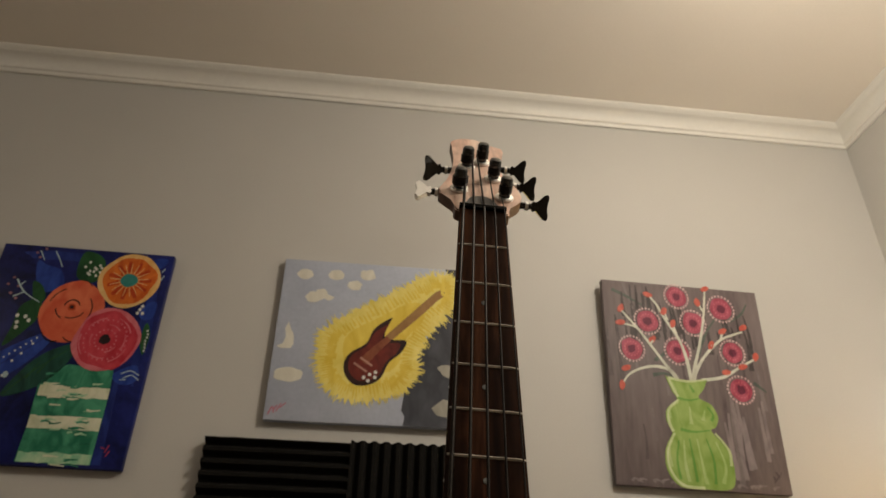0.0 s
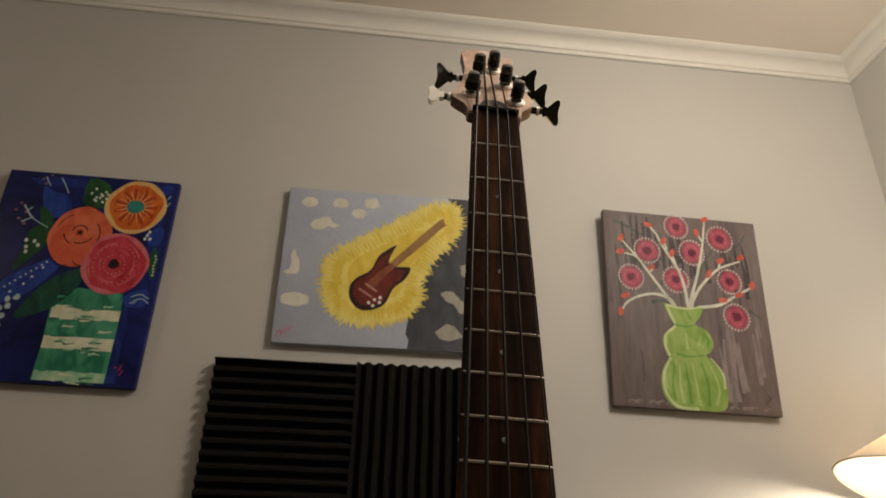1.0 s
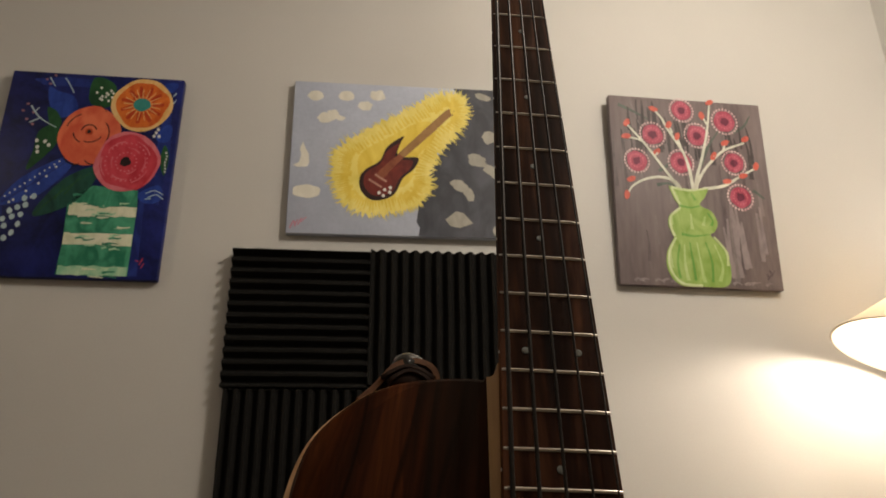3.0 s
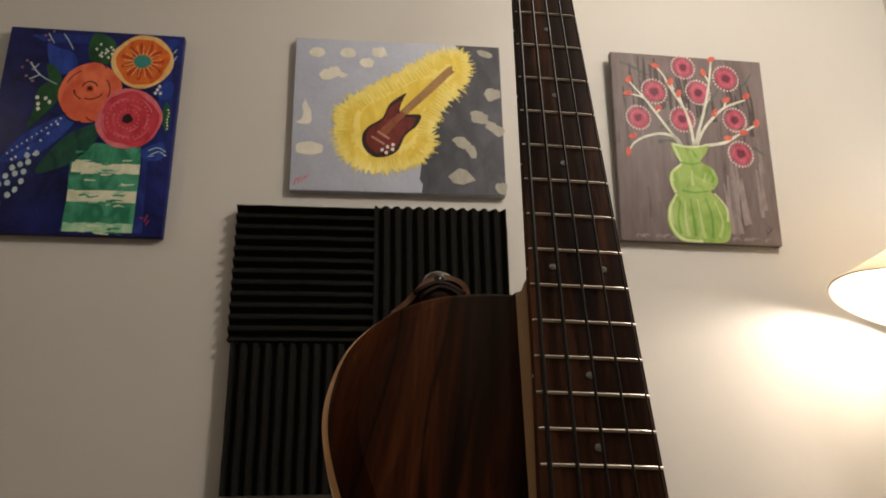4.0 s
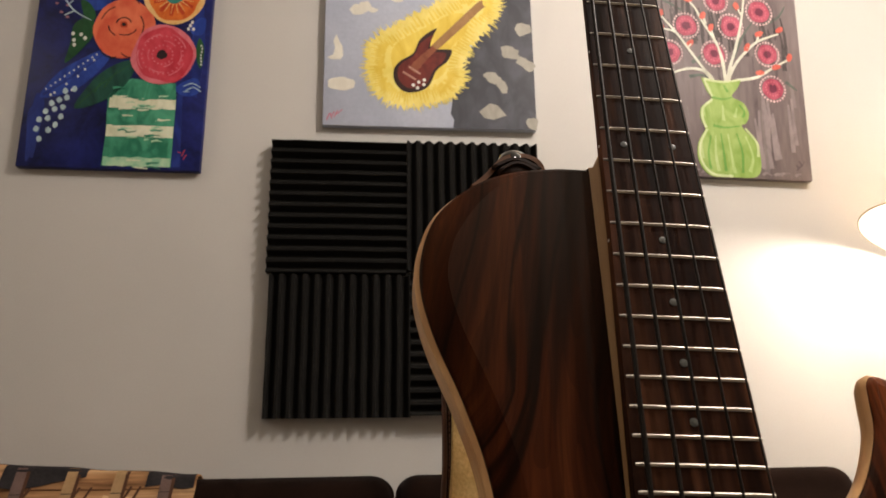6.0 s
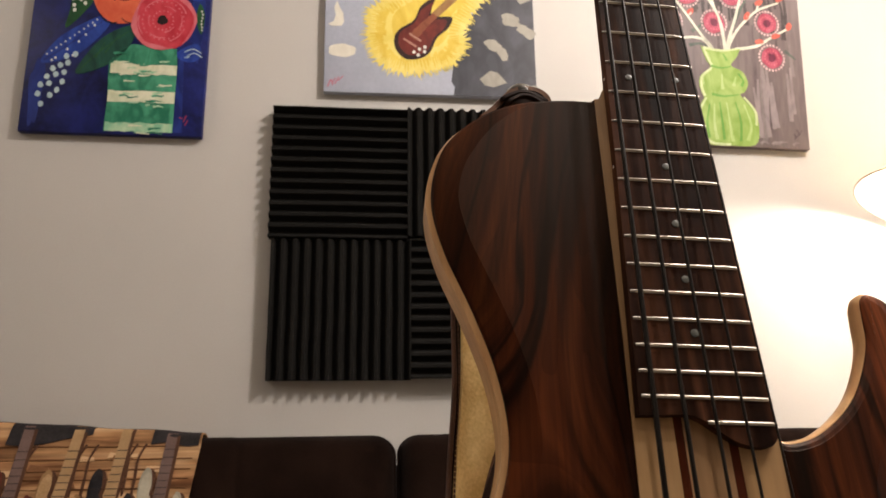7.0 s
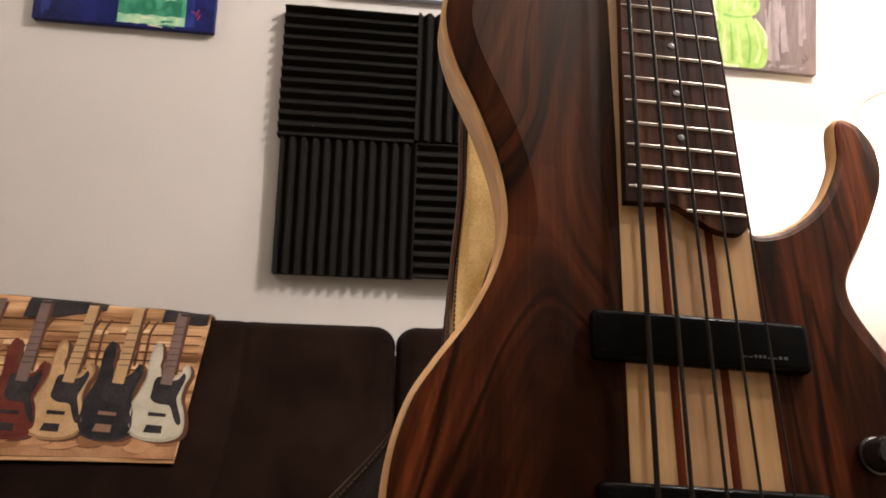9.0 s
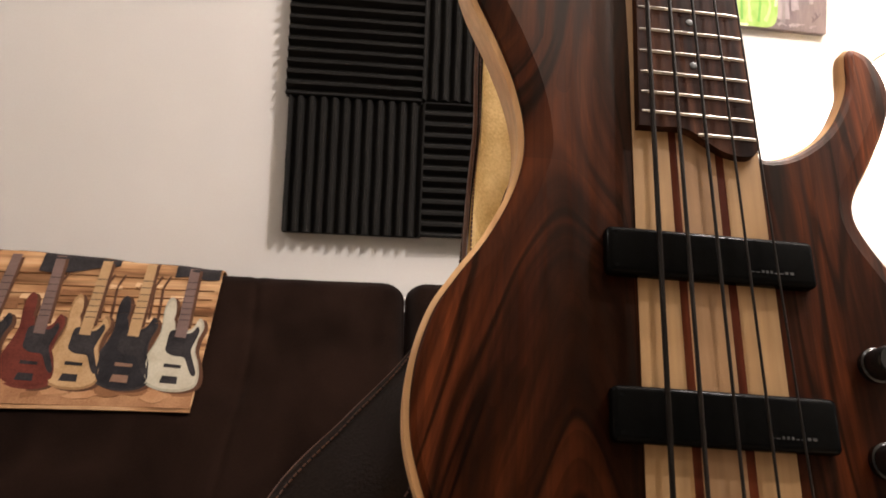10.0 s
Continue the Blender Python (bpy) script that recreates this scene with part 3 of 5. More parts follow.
layer(f, "dot", [blob(x, z, 4.2, 4.8, 0.1, 10, seed=z) for x, z in [(84, 326), (103, 325), (113, 316), (90, 298), (88, 310)]] + [blob(200 + 40 * rng.random(), 430 + 62 * rng.random(), 3, 3.4, 0.1, 10, seed=k) for k in range(12)] + [blob(384 + 6 * rng.random(), 262 + 8 * k, 2.2, 2.6, 0.1, 8) for k in range(7)] + [blob(352 + 4 * k, 352 + 9 * (k % 3), 3.6, 4, 0.1, 10) for k in range(4)], 3, WHITE)
layer(f, "dot", [blob(40 + 9.5 * i, 186 + 8.2 * i, 2, 2.2, 0.1, 8) for i in range(12)] + [blob(x, z, 2.8, 3, 0.1, 8) for x, z in ((60, 178), (84, 200), (108, 220), (122, 238), (140, 262), (98, 186), (52, 172))], 2.4, WHITE)
layer(f, "twig", [stroke([(54, 416), (80, 385), (122, 362)], 4, 2), stroke([(58, 372), (82, 386)], 2.5), stroke([(84, 494), (100, 470)], 3, 2), stroke([(120, 495), (134, 476), (146, 456)], 3, 2), stroke([(66, 402), (74, 412)], 2)], 1.6, PALEBLUE)
layer(f, "bud", [blob(x, z, 4, 3, 0.2, 8, seed=x) for x, z in ((46, 420), (62, 398), (50, 380), (66, 368), (78, 488), (96, 500), (38, 402), (88, 476))], 2, paint("dusty_pink", (0.24, 0.10, 0.13), (0.34, 0.17, 0.20)))
layer(f, "dash_mark", [stroke([(352, 206), (372, 214), (392, 205)], 2.2), stroke([(358, 196), (376, 204), (394, 194)], 2.2), stroke([(352, 192), (366, 194)], 2), stroke([(386, 440), (392, 452)], 2.2), stroke([(384, 460), (390, 470)], 2.2)], 2, PALEBLUE)
layer(f, "signature_bar", [stroke([(352, 46), (360, 44)], 2), stroke([(362, 36), (368, 52)], 2), stroke([(366, 28), (372, 40)], 2)], 2, SIGN, "small red signature bars")

# guitar in a yellow glow
g = guitar_art
SLIDE[:] = [1.0, 0.0, -6.0, 1.0]
DUSK = paint("slate", (0.036, 0.039, 0.050), (0.070, 0.073, 0.090), 16)
CLOUD = paint("cloud_cream", (0.60, 0.58, 0.50), (0.70, 0.68, 0.60), 24)
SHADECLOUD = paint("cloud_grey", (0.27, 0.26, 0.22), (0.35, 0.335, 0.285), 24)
YELLOW = paint("yellow", (0.64, 0.46, 0.050), (0.76, 0.60, 0.105), 18)
LEMON = paint("lemon", (0.70, 0.57, 0.115), (0.79, 0.68, 0.20), 18)
PALELEMON = paint("pale_lemon", (0.72, 0.60, 0.15), (0.80, 0.70, 0.25), 18)
CHERRY = paint("cherry_red", (0.085, 0.010, 0.008), (0.16, 0.022, 0.014), 20)
EBONY = paint("ebony", (0.016, 0.006, 0.005), (0.035, 0.012, 0.009), 20)
TANNECK = paint("tan_neck", (0.25, 0.13, 0.045), (0.34, 0.19, 0.075), 20)
layer(g, "dark_ground", [[(392, 407.5), (503.5, 407.5), (503.5, 6.5), (303, 6.5), (306, 28), (298, 42), (302, 70), (306, 119), (330, 180), (370, 250), (400, 300), (412, 346), (404, 388)]], 0.6, DUSK, "slate grey night side")
layer(g, "cloud", [blob(x, z, rx, rz, wob, seed=x) for x, z, rx, rz, wob in ((51, 368, 19, 14, 0.1), (125, 371, 19, 14, 0.1), (201, 377, 20, 14, 0.16), (172, 346, 18, 13, 0.12), (80, 308, 24, 12, 0.2), (96, 318, 17, 12, 0.2), (112, 309, 13, 7, 0.2), (40, 111, 32, 17, 0.08))] + [[(6, 178), (20, 186), (24, 205), (20, 222), (27, 240), (34, 222), (42, 208), (44, 185), (38, 174), (16, 173)]], 1, CLOUD, "cream painted cloud")
layer(g, "cloud", [blob(x, z, rx, rz, wob, 20, seed=x, turn=tn) for x, z, rx, rz, wob, tn in ((466, 387, 21, 9, 0.12, -18), (480, 272, 21, 17, 0.15, 0), (447, 207, 24, 17, 0.2, -20), (484, 180, 27, 12, 0.25, -38), (404, 138, 23, 14, 0.2, -20), (424, 118, 11, 20, 0.2, 25), (494, 22, 14, 18, 0.2, 20))] + [[(366, 50), (392, 72), (410, 68), (432, 42), (400, 30), (378, 34)]], 1, SHADECLOUD, "dull grey painted cloud")
ring0 = spline([(372, 388), (408, 384), (424, 350), (412, 300), (358, 234), (328, 178), (332, 136), (304, 92), (262, 72), (188, 60), (128, 84), (106, 134), (102, 176), (114, 226), (172, 272), (254, 322), (322, 366)], 9)
spikes, rays, warm = [], [], []
for i, p in enumerate(ring0):
    t = (ring0[(i + 1) % len(ring0)] - ring0[i - 1]).normalized()
    out = Vector((-t[1], t[0]))
    spikes.append(tuple(p + out * (rng.uniform(4, 16) if i % 2 else rng.uniform(-6, 1)) + t * rng.uniform(-3, 3)))
    for _ in range(2):
        root, lean = p - out * rng.uniform(10, 18) + t * rng.uniform(-6, 6), out + t * rng.uniform(-0.45, 0.45)
        rays.append(stroke([root, root + lean * 10, root + lean * rng.uniform(16, 34)], rng.uniform(5, 9), 0.8, 3))
    root = p - out * rng.uniform(30, 44)
    warm.append(stroke([root, root + out * 12, root + out * rng.uniform(20, 32)], rng.uniform(5, 9), 1.5, 3))
layer(g, "glow", [spikes], 1.4, LEMON, "spiky yellow glow")
layer(g, "glow_ray", rays[::2], 1.9, LEMON)
layer(g, "glow_ray", rays[1::2], 1.7, PALELEMON)
layer(g, "glow_heart", [[tuple(p + (Vector((235, 200)) - p) * 0.42 + Vector((rng.uniform(-1, 1), rng.uniform(-1, 1)))) for p in ring0]], 2.0, YELLOW)
layer(g, "glow_ray", warm, 2.05, YELLOW)
shape = [(267, 266), (258, 244), (252, 216), (270, 209), (303, 208), (292, 178), (266, 153), (248, 114), (223, 97), (190, 95), (167, 118), (163, 149), (177, 173), (210, 197), (228, 236)]
layer(g, "painted_neck", [[(250, 214), (266, 205), (348, 288), (372, 316), (397, 338), (394, 356), (370, 342), (343, 314)]], 2.2, TANNECK, "tan guitar neck")
layer(g, "painted_body", [spline(shape, 5)], 2.8, EBONY, "dark red guitar body")
layer(g, "painted_body", [[tuple(p + (Vector((222, 160)) - p) * 0.17) for p in spline(shape, 5)]], 3.2, CHERRY)
layer(g, "painted_body", [stroke([(206, 150), (236, 186), (262, 212)], 22, 14)], 3.5, paint("red_brown", (0.17, 0.045, 0.02), (0.24, 0.075, 0.035)))
layer(g, "painted_pickup", [stroke([(185, 147), (216, 127)], 5), stroke([(199, 161), (227, 142)], 5)], 3.9, paint("dusky_rose", (0.34, 0.17, 0.13), (0.42, 0.24, 0.18)))
layer(g, "painted_knob", [blob(x, z, 4.2, 4.2, 0.08, 12) for x, z in ((210, 113), (223, 121), (236, 127), (220, 106), (235, 115))], 4, WHITE)
layer(g, "signature_bar", [stroke([(8, 18), (16, 36), (20, 22)], 3), stroke([(18, 26), (26, 40)], 3), stroke([(25, 26), (34, 44)], 3), stroke([(32, 34), (44, 46)], 2.4)], 1, paint("signature_pink", (0.42, 0.14, 0.20), (0.50, 0.20, 0.26)), "small pink signature bars")

# pink flowers in a green vase
r = vase_art
SLIDE[:] = [-3.0, -0.027, -4.0, 1.0]
PALEMAUVE = paint("pale_mauve", (0.145, 0.118, 0.118), (0.195, 0.161, 0.160), 30)
DARKMAUVE = paint("dark_mauve", (0.078, 0.059, 0.061), (0.125, 0.098, 0.098), 30)
DIMGREEN = paint("dim_green", (0.062, 0.080, 0.066), (0.092, 0.115, 0.095), 30)
STEM = paint("stem_cream", (0.48, 0.49, 0.41), (0.62, 0.62, 0.53), 30)
RIMPINK = paint("rim_pink", (0.50, 0.32, 0.33), (0.66, 0.49, 0.48), 30)
LILAC = paint("lilac", (0.185, 0.152, 0.155), (0.245, 0.205, 0.205), 30)
UMBER = paint("umber", (0.040, 0.032, 0.032), (0.070, 0.056, 0.056), 30)
BUD = paint("bud_red", (0.42, 0.060, 0.040), (0.56, 0.13, 0.09), 30)
PINK = paint("carmine_pink", (0.27, 0.034, 0.066), (0.40, 0.085, 0.130), 30)
PLUM = paint("plum", (0.085, 0.008, 0.025), (0.14, 0.016, 0.045), 30)
LIME = paint("lime_green", (0.19, 0.31, 0.055), (0.30, 0.41, 0.12), 22)
HAZELIME = paint("haze_lime", (0.42, 0.50, 0.24), (0.54, 0.60, 0.36), 22)
PALELIME = paint("pale_lime", (0.30, 0.42, 0.13), (0.40, 0.50, 0.22), 22)
DEEPLIME = paint("deep_green", (0.10, 0.25, 0.035), (0.155, 0.33, 0.06), 22)
marks = [[], []]
for _ in range(20):
    x, z = rng.uniform(14, 395), rng.uniform(10, 420)
    h = rng.uniform(50, 190)
    if z + h < 500:
        marks[rng.random() < 0.45].append(stroke([(x, z), (x + rng.uniform(-3, 3), z + h / 2), (x + rng.uniform(-4, 4), z + h)], rng.uniform(4, 13), 3))
marks[0] += [stroke([(296, 20), (300, 150), (306, 240)], 14, 6), stroke([(312, 330), (318, 420), (322, 500)], 8, 4), stroke([(70, 500), (78, 470), (90, 430)], 8, 3)]
layer(r, "background_stroke", marks[0], 0.6, PALEMAUVE)
layer(r, "background_stroke", marks[1], 0.9, DARKMAUVE)
shades = [[], []]
for _ in range(46):
    x, z, h = rng.uniform(16, 392), rng.uniform(290, 420), rng.uniform(50, 110)
    shades[0].append(stroke([(x, z), (x + rng.uniform(-3, 3), z + h / 2), (x + rng.uniform(-4, 4), min(496, z + h))], rng.uniform(5, 15), 3))
    x, z, h = rng.uniform(270, 385), rng.uniform(24, 150), rng.uniform(90, 170)
    if _ % 5 == 0:
        shades[1].append(stroke([(x, z), (x + rng.uniform(-3, 3), z + h / 2), (x + rng.uniform(-4, 4), z + h)], rng.uniform(7, 13), 5))
    x = rng.uniform(20, 390)
    if _ % 3 == 1:
        shades[1].append(stroke([(x, 14), (x + 8, 20), (x + rng.uniform(14, 26), 15 + rng.uniform(-3, 8))], rng.uniform(4, 9), 2))
layer(r, "background_stroke", shades[0], 0.95, UMBER)
layer(r, "background_stroke", shades[1], 1.0, LILAC)
layer(r, "leaf", [stroke(q, 9, 3) for q in ([(40, 480), (80, 462), (120, 440)], [(340, 420), (372, 440), (392, 470)], [(120, 262), (150, 268), (176, 258)], [(240, 320), (270, 380), (300, 420)], [(370, 262), (385, 250), (398, 240)], [(130, 300), (170, 330), (190, 360)])], 1.1, DIMGREEN, "faint green leaf")
for x, z, k in ((208, 474, 1.0), (321, 450, 1.1), (123, 400, 1.05), (241, 405, 1.05), (75, 325, 1.0), (190, 327, 1.05), (330, 334, 1.0), (334, 241, 1.05)):
    fl = layer(r, "flower", [blob(x, z, 26 * k, 27 * k, 0.06, seed=x)], 1.5, PINK, "pink round flower with dotted rim")
    for part_name, lines, h, mat in (("rim_dot", [blob(x + 31 * k * math.cos(a), z + 32 * k * math.sin(a), 2.5, 3.2, 0.1, 8) for a in [2 * math.pi * i / 24 for i in range(24)]], 1.8, RIMPINK), ("petal_dot", [blob(x + 17 * k * math.cos(a), z + 18 * k * math.sin(a), 1.6, 2.2, 0.1, 8) for a in [2 * math.pi * i / 15 for i in range(15)]], 1.9, PALEROSE), ("centre", [blob(x, z, 10 * k, 10.5 * k, 0.15, seed=z)], 1.9, PLUM)):
        layer(fl, part_name, lines, h, mat)
for pts, w in (([(59, 424), (96, 378), (127, 332), (152, 294), (177, 257)], 7), ([(44, 236), (58, 256), (88, 274), (129, 284), (164, 276), (182, 252)], 7), ([(134, 472), (152, 448), (167, 414), (197, 359), (209, 312), (213, 254)], 7), ([(287, 500), (277, 450), (268, 411), (248, 346), (230, 298), (216, 254)], 7), ([(366, 392), (340, 382), (303, 364), (259, 322), (231, 282), (220, 254)], 7), ([(384, 322), (337, 295), (296, 270), (240, 258)], 7)):
    layer(r, "stem", [stroke(pts, w * 0.6, w * 1.2)], 2.4, STEM, "cream painted stem")
layer(r, "twig", [stroke(q, 4, 5) for q in ([(60, 388), (84, 384), (100, 374)], [(170, 428), (176, 408)], [(188, 398), (194, 368)], [(262, 462), (274, 436)], [(314, 388), (306, 366)], [(278, 350), (282, 346)], [(132, 350), (122, 340)])], 2.6, STEM)
for x, z, tn in ((58, 429, 60), (133, 473, -20), (169, 430, 60), (188, 399, 70), (287, 503, 30), (261, 463, 100), (314, 389, 30), (370, 403, 30), (388, 328, 60), (278, 350, 60), (130, 352, 50), (53, 391, 10), (55, 274, 20), (41, 231, 80), (305, 282, 10), (350, 300, 20)):
    layer(r, "bud", [blob(x, z, 12, 7, 0.12, 16, seed=x, turn=tn)], 2.8, BUD, "red painted bud")
shape = [(150, 262), (160, 256), (200, 250), (245, 258), (252, 260), (240, 236), (224, 214), (252, 199), (264, 170), (254, 146), (242, 136), (274, 96), (282, 52), (268, 10), (206, 6), (150, 8), (124, 42), (126, 88), (150, 132), (138, 152), (142, 182), (170, 206), (160, 228)]
vase = layer(r, "vase", [spline(shape, 4)], 3, LIME, "lime green vase of three bulges")
layer(vase, "vase_stroke", [stroke(q, 9, 3) for q in ([(134, 50), (134, 90), (154, 126)], [(146, 160), (150, 184), (172, 200)], [(162, 246), (172, 226)], [(172, 20), (168, 60), (172, 110)], [(212, 16), (208, 60), (204, 116)], [(250, 20), (262, 60), (248, 112)], [(196, 150), (198, 190)], [(226, 160), (234, 185)])], 3.5, PALELIME)
layer(vase, "vase_rim", [stroke(q, 7, 4) for q in ([(206, 8), (156, 12), (131, 44), (131, 86), (152, 126)], [(150, 130), (143, 152), (147, 182), (174, 206)], [(176, 208), (166, 228), (156, 258)], [(276, 60), (276, 96), (250, 132)], [(156, 258), (200, 252), (246, 259)])], 3.6, HAZELIME)
layer(vase, "vase_stroke", [stroke(q, 7, 3) for q in ([(152, 24), (150, 66), (160, 110)], [(190, 20), (188, 70), (186, 116)], [(232, 18), (236, 70), (226, 118)], [(246, 160), (252, 176), (240, 194)], [(168, 136), (200, 132), (238, 138)], [(172, 210), (200, 206), (224, 212)], [(214, 226), (206, 244)])], 3.7, DEEPLIME)
layer(r, "signature_bar", [stroke([(372, 30), (384, 44), (380, 54)], 3), stroke([(384, 40), (394, 54)], 3), stroke([(372, 44), (376, 36)], 3)], 1.4, DARKMAUVE, "small dark signature bars")


# ---- couch ----
BACK = pose(0, -0.335, 0.412, -33.5, 0, 0)
couch = empty("couch", pose(0.28, -0.5, 0), "dark brown suede couch with a split back", "couch")


def couch_back(x0, x1, seam):
    """A padded back half: rounded rim, one stitched seam, a shallow tuft and soft dents."""
    nx, nz, z0, z1, r, deep = 240, 44, -0.16, 0.343, 0.042, 0.135

    def ease(i, n):
        return 0.5 - 0.5 * math.cos(math.pi * i / n)
    bm = bmesh.new()
    front, rear = [], []
    for i in range(nx + 1):
        x = x0 + (x1 - x0) * (0.35 * ease(i, nx) + 0.65 * i / nx)
        colf, colr = [], []
        for k in range(nz + 1):
            z = z0 + (z1 - z0) * (0.6 * ease(k, nz) + 0.4 * k / nz)
            cx, cz = max(0, r - (x - x0), r - (x1 - x)), max(0, r - (z1 - z))
            d = min(r, math.hypot(cx, cz))
            xx = x + (r - 0.3 * r) * 0
            y = r - math.sqrt(max(0, r * r - d * d))
            if math.hypot(cx, cz) > r:
                k2 = r / math.hypot(cx, cz)
                xx = x + (1 - k2) * cx * (1 if x < (x0 + x1) / 2 else -1)
                z -= (1 - k2) * cz
            side = x - seam - 0.012 * math.sin(z * 9)
            y += 0.0035 * math.exp(-(side / 0.007) ** 2) + 0.0014 * (math.tanh(side / 0.03) if abs(side) < 0.15 else math.copysign(1, side))
            y += 0.012 * math.exp(-((x - seam) ** 2 + (z - 0.09) ** 2) / 0.0012)
            y += 0.005 * noise.noise((x * 5, z * 5, 1.3)) + 0.0018 * noise.noise((x * 19, z * 15, 4)) + 0.0010 * noise.noise((x * 44, z * 30, 7))
            colf.append(bm.verts.new((xx, y, z)))
            colr.append(bm.verts.new((xx, deep - y * 0.5, z)))
        front.append(colf), rear.append(colr)
    for grid in (front, rear):
        for a, b in zip(grid, grid[1:]):
            for k in range(nz):
                bm.faces.new((a[k], a[k + 1], b[k + 1], b[k]))
    rim_f = [c[0] for c in front] + front[-1][1:] + [c[-1] for c in front[-2::-1]] + front[0][-2:0:-1]
    rim_r = [c[0] for c in rear] + rear[-1][1:] + [c[-1] for c in rear[-2::-1]] + rear[0][-2:0:-1]
    for m in range(len(rim_f)):
        n = (m + 1) % len(rim_f)
        bm.faces.new((rim_f[m], rim_f[n], rim_r[n], rim_r[m]))
    bm.transform(couch.matrix_world.inverted() @ BACK)
    cushion = part("back_cushion", bm, SUEDE, couch, "padded brown suede back half", 60)
    bm = bmesh.new()
    q = r - 0.001
    bend = [(math.sin(a), math.cos(a)) for a in [math.pi / 2 * k / 6 for k in range(7)]]
    line = [(x0 + 0.001, 0.036, -0.14)] + [(x0 + r - q * c, 0.036, z1 - r + q * d) for d, c in bend]
    line += [(x1 - r + q * d, 0.036, z1 - r + q * c) for d, c in bend] + [(x1 - 0.001, 0.036, -0.14)]
    rod(bm, line, 0.0042, 8)
    bm.transform(couch.matrix_world.inverted() @ BACK)
    part("piping", bm, SUEDE, cushion, "", 60)


couch_back(-0.70, 0.274, -0.022)
couch_back(0.281, 1.20, 0.62)
bm = boxed(-0.68, 1.18, 0.075, 0.13, -0.3, 0.312, bevel=0.02)
bm.transform(couch.matrix_world.inverted() @ BACK)
part("back_frame", bm, SUEDE, couch, "covered frame behind the back halves")
for x0, x1 in ((-0.70, 0.276), (0.279, 1.20)):
    bm = boxed(x0, x1, -1.0, -0.25, 0.16, 0.30, bevel=0.03, segments=4)
    bm.transform(couch.matrix_world.inverted())
    part("seat_cushion", bm, SUEDE, couch)
for x in (-0.64, 1.14):
    for y in (-0.93, -0.2):
        bm = spun([(0.018, 0), (0.026, 0.165)], 16, at=pose(x, y, 0))
        bm.transform(couch.matrix_world.inverted())
        part("leg", bm, BLACK, couch)

# ---- printed throw over the couch back: millimetres from its upper right corner, down the slope ----
PRINTWOOD = wood("printed_planks", (0.12, 0.052, 0.021), (0.33, 0.180, 0.082), (0.50, 0.32, 0.170), along="x", bands=34, rough=0.9, warp=3, grain=120, spec=0.1)
PRINTFLOOR = material("printed_floor", (0.16, 0.070, 0.030), (0.34, 0.190, 0.095), 0.85, 26, 300, 0.2, spec=0.1)
throw = empty("throw_blanket", pose(-0.071, -0.169, 0.669, -33.5, 0, 0), "throw blanket printed with bass guitars over the couch back", "blanket")


def sag(x, z):
    return -0.004 - 0.0010 * math.sin(x * 17 + 1.0) * math.cos(z * 9)


def top_edge(x):
    return 0.036 + 0.030 * min(1, -x / 0.4) + 0.004 * noise.noise((x * 14, 0, 0))


def surface(x, z):
    """Depth of the cloth: flat on the back, then over the couch's rim."""
    over = (z - top_edge(x) + 0.02) / 0.024
    return sag(x, z) + (0.05 * (1 - math.sqrt(max(0, 1 - min(over, 0.99) ** 2))) if over > 0 else 0)


bm = bmesh.new()
rows = []
for i in range(45):
    x = -0.66 + 0.648 * i / 44
    row = []
    rise = top_edge(x)
    for j in range(34):
        s = j / 33
        if s < 0.72:
            z = -0.276 + 0.010 * min(0, -x - 0.25) + (0.276 + rise - 0.02) * s / 0.72
            y = sag(x, z)
        else:
            a = (s - 0.72) / 0.28 * math.pi * 0.75
            z, y = rise - 0.02 + 0.024 * math.sin(a), sag(x, rise - 0.02) + 0.05 * (1 - math.cos(a))
        row.append(bm.verts.new((x - 0.009 * (1 - min(1, (z + 0.28) / 0.28)), y, z)))
    rows.append(row)
for a, b in zip(rows, rows[1:]):
    for j in range(33):
        bm.faces.new((a[j], a[j + 1], b[j + 1], b[j]))
cloth = part("cloth", bm, PRINTWOOD, throw, "tan planks print", 80)
solid = cloth.modifiers.new("thick", "SOLIDIFY")
solid.thickness, solid.offset = 0.003, 0


def printed(name, outline, height, mat, label="", parent=None):
    bm = bmesh.new()
    lines = outline if isinstance(outline[0][0], (tuple, list, Vector)) else [outline]
    for line in lines:
        q = [(p[0] / 1000, p[1] / 1000) for p in line]
        a = [bm.verts.new((x, surface(x, z) - 0.0030 - 0.0005 * height, z)) for x, z in q]
        b = [bm.verts.new((x, surface(x, z) - 0.0005, z)) for x, z in q]
        bm.faces.new(a), bm.faces.new(b[::-1])
        for i in range(len(a)):
            j = (i + 1) % len(a)
            bm.faces.new((a[i], b[i], b[j], a[j]))
    return part(name, bm, mat, parent or throw, label, 0)


PWHITE = material("print_white", (0.22, 0.20, 0.15), (0.30, 0.28, 0.22), 0.85, 34, 300, 0.15, spec=0.1, spread=0.3)
PBLACK = material("print_black", (0.012, 0.0105, 0.011), (0.032, 0.028, 0.029), 0.85, 34, 300, 0.15, spec=0.1, spread=0.3)
PNATURAL = material("print_natural", (0.17, 0.095, 0.040), (0.25, 0.150, 0.070), 0.85, 34, 300, 0.15, spec=0.1, spread=0.3)
PRED = material("print_red", (0.070, 0.016, 0.011), (0.115, 0.030, 0.020), 0.85, 34, 300, 0.15, spec=0.1, spread=0.3)
PDARKNECK = material("print_dark_neck", (0.03, 0.022, 0.02), (0.06, 0.045, 0.038), 0.85, 30, 300, 0.15, spec=0.1)
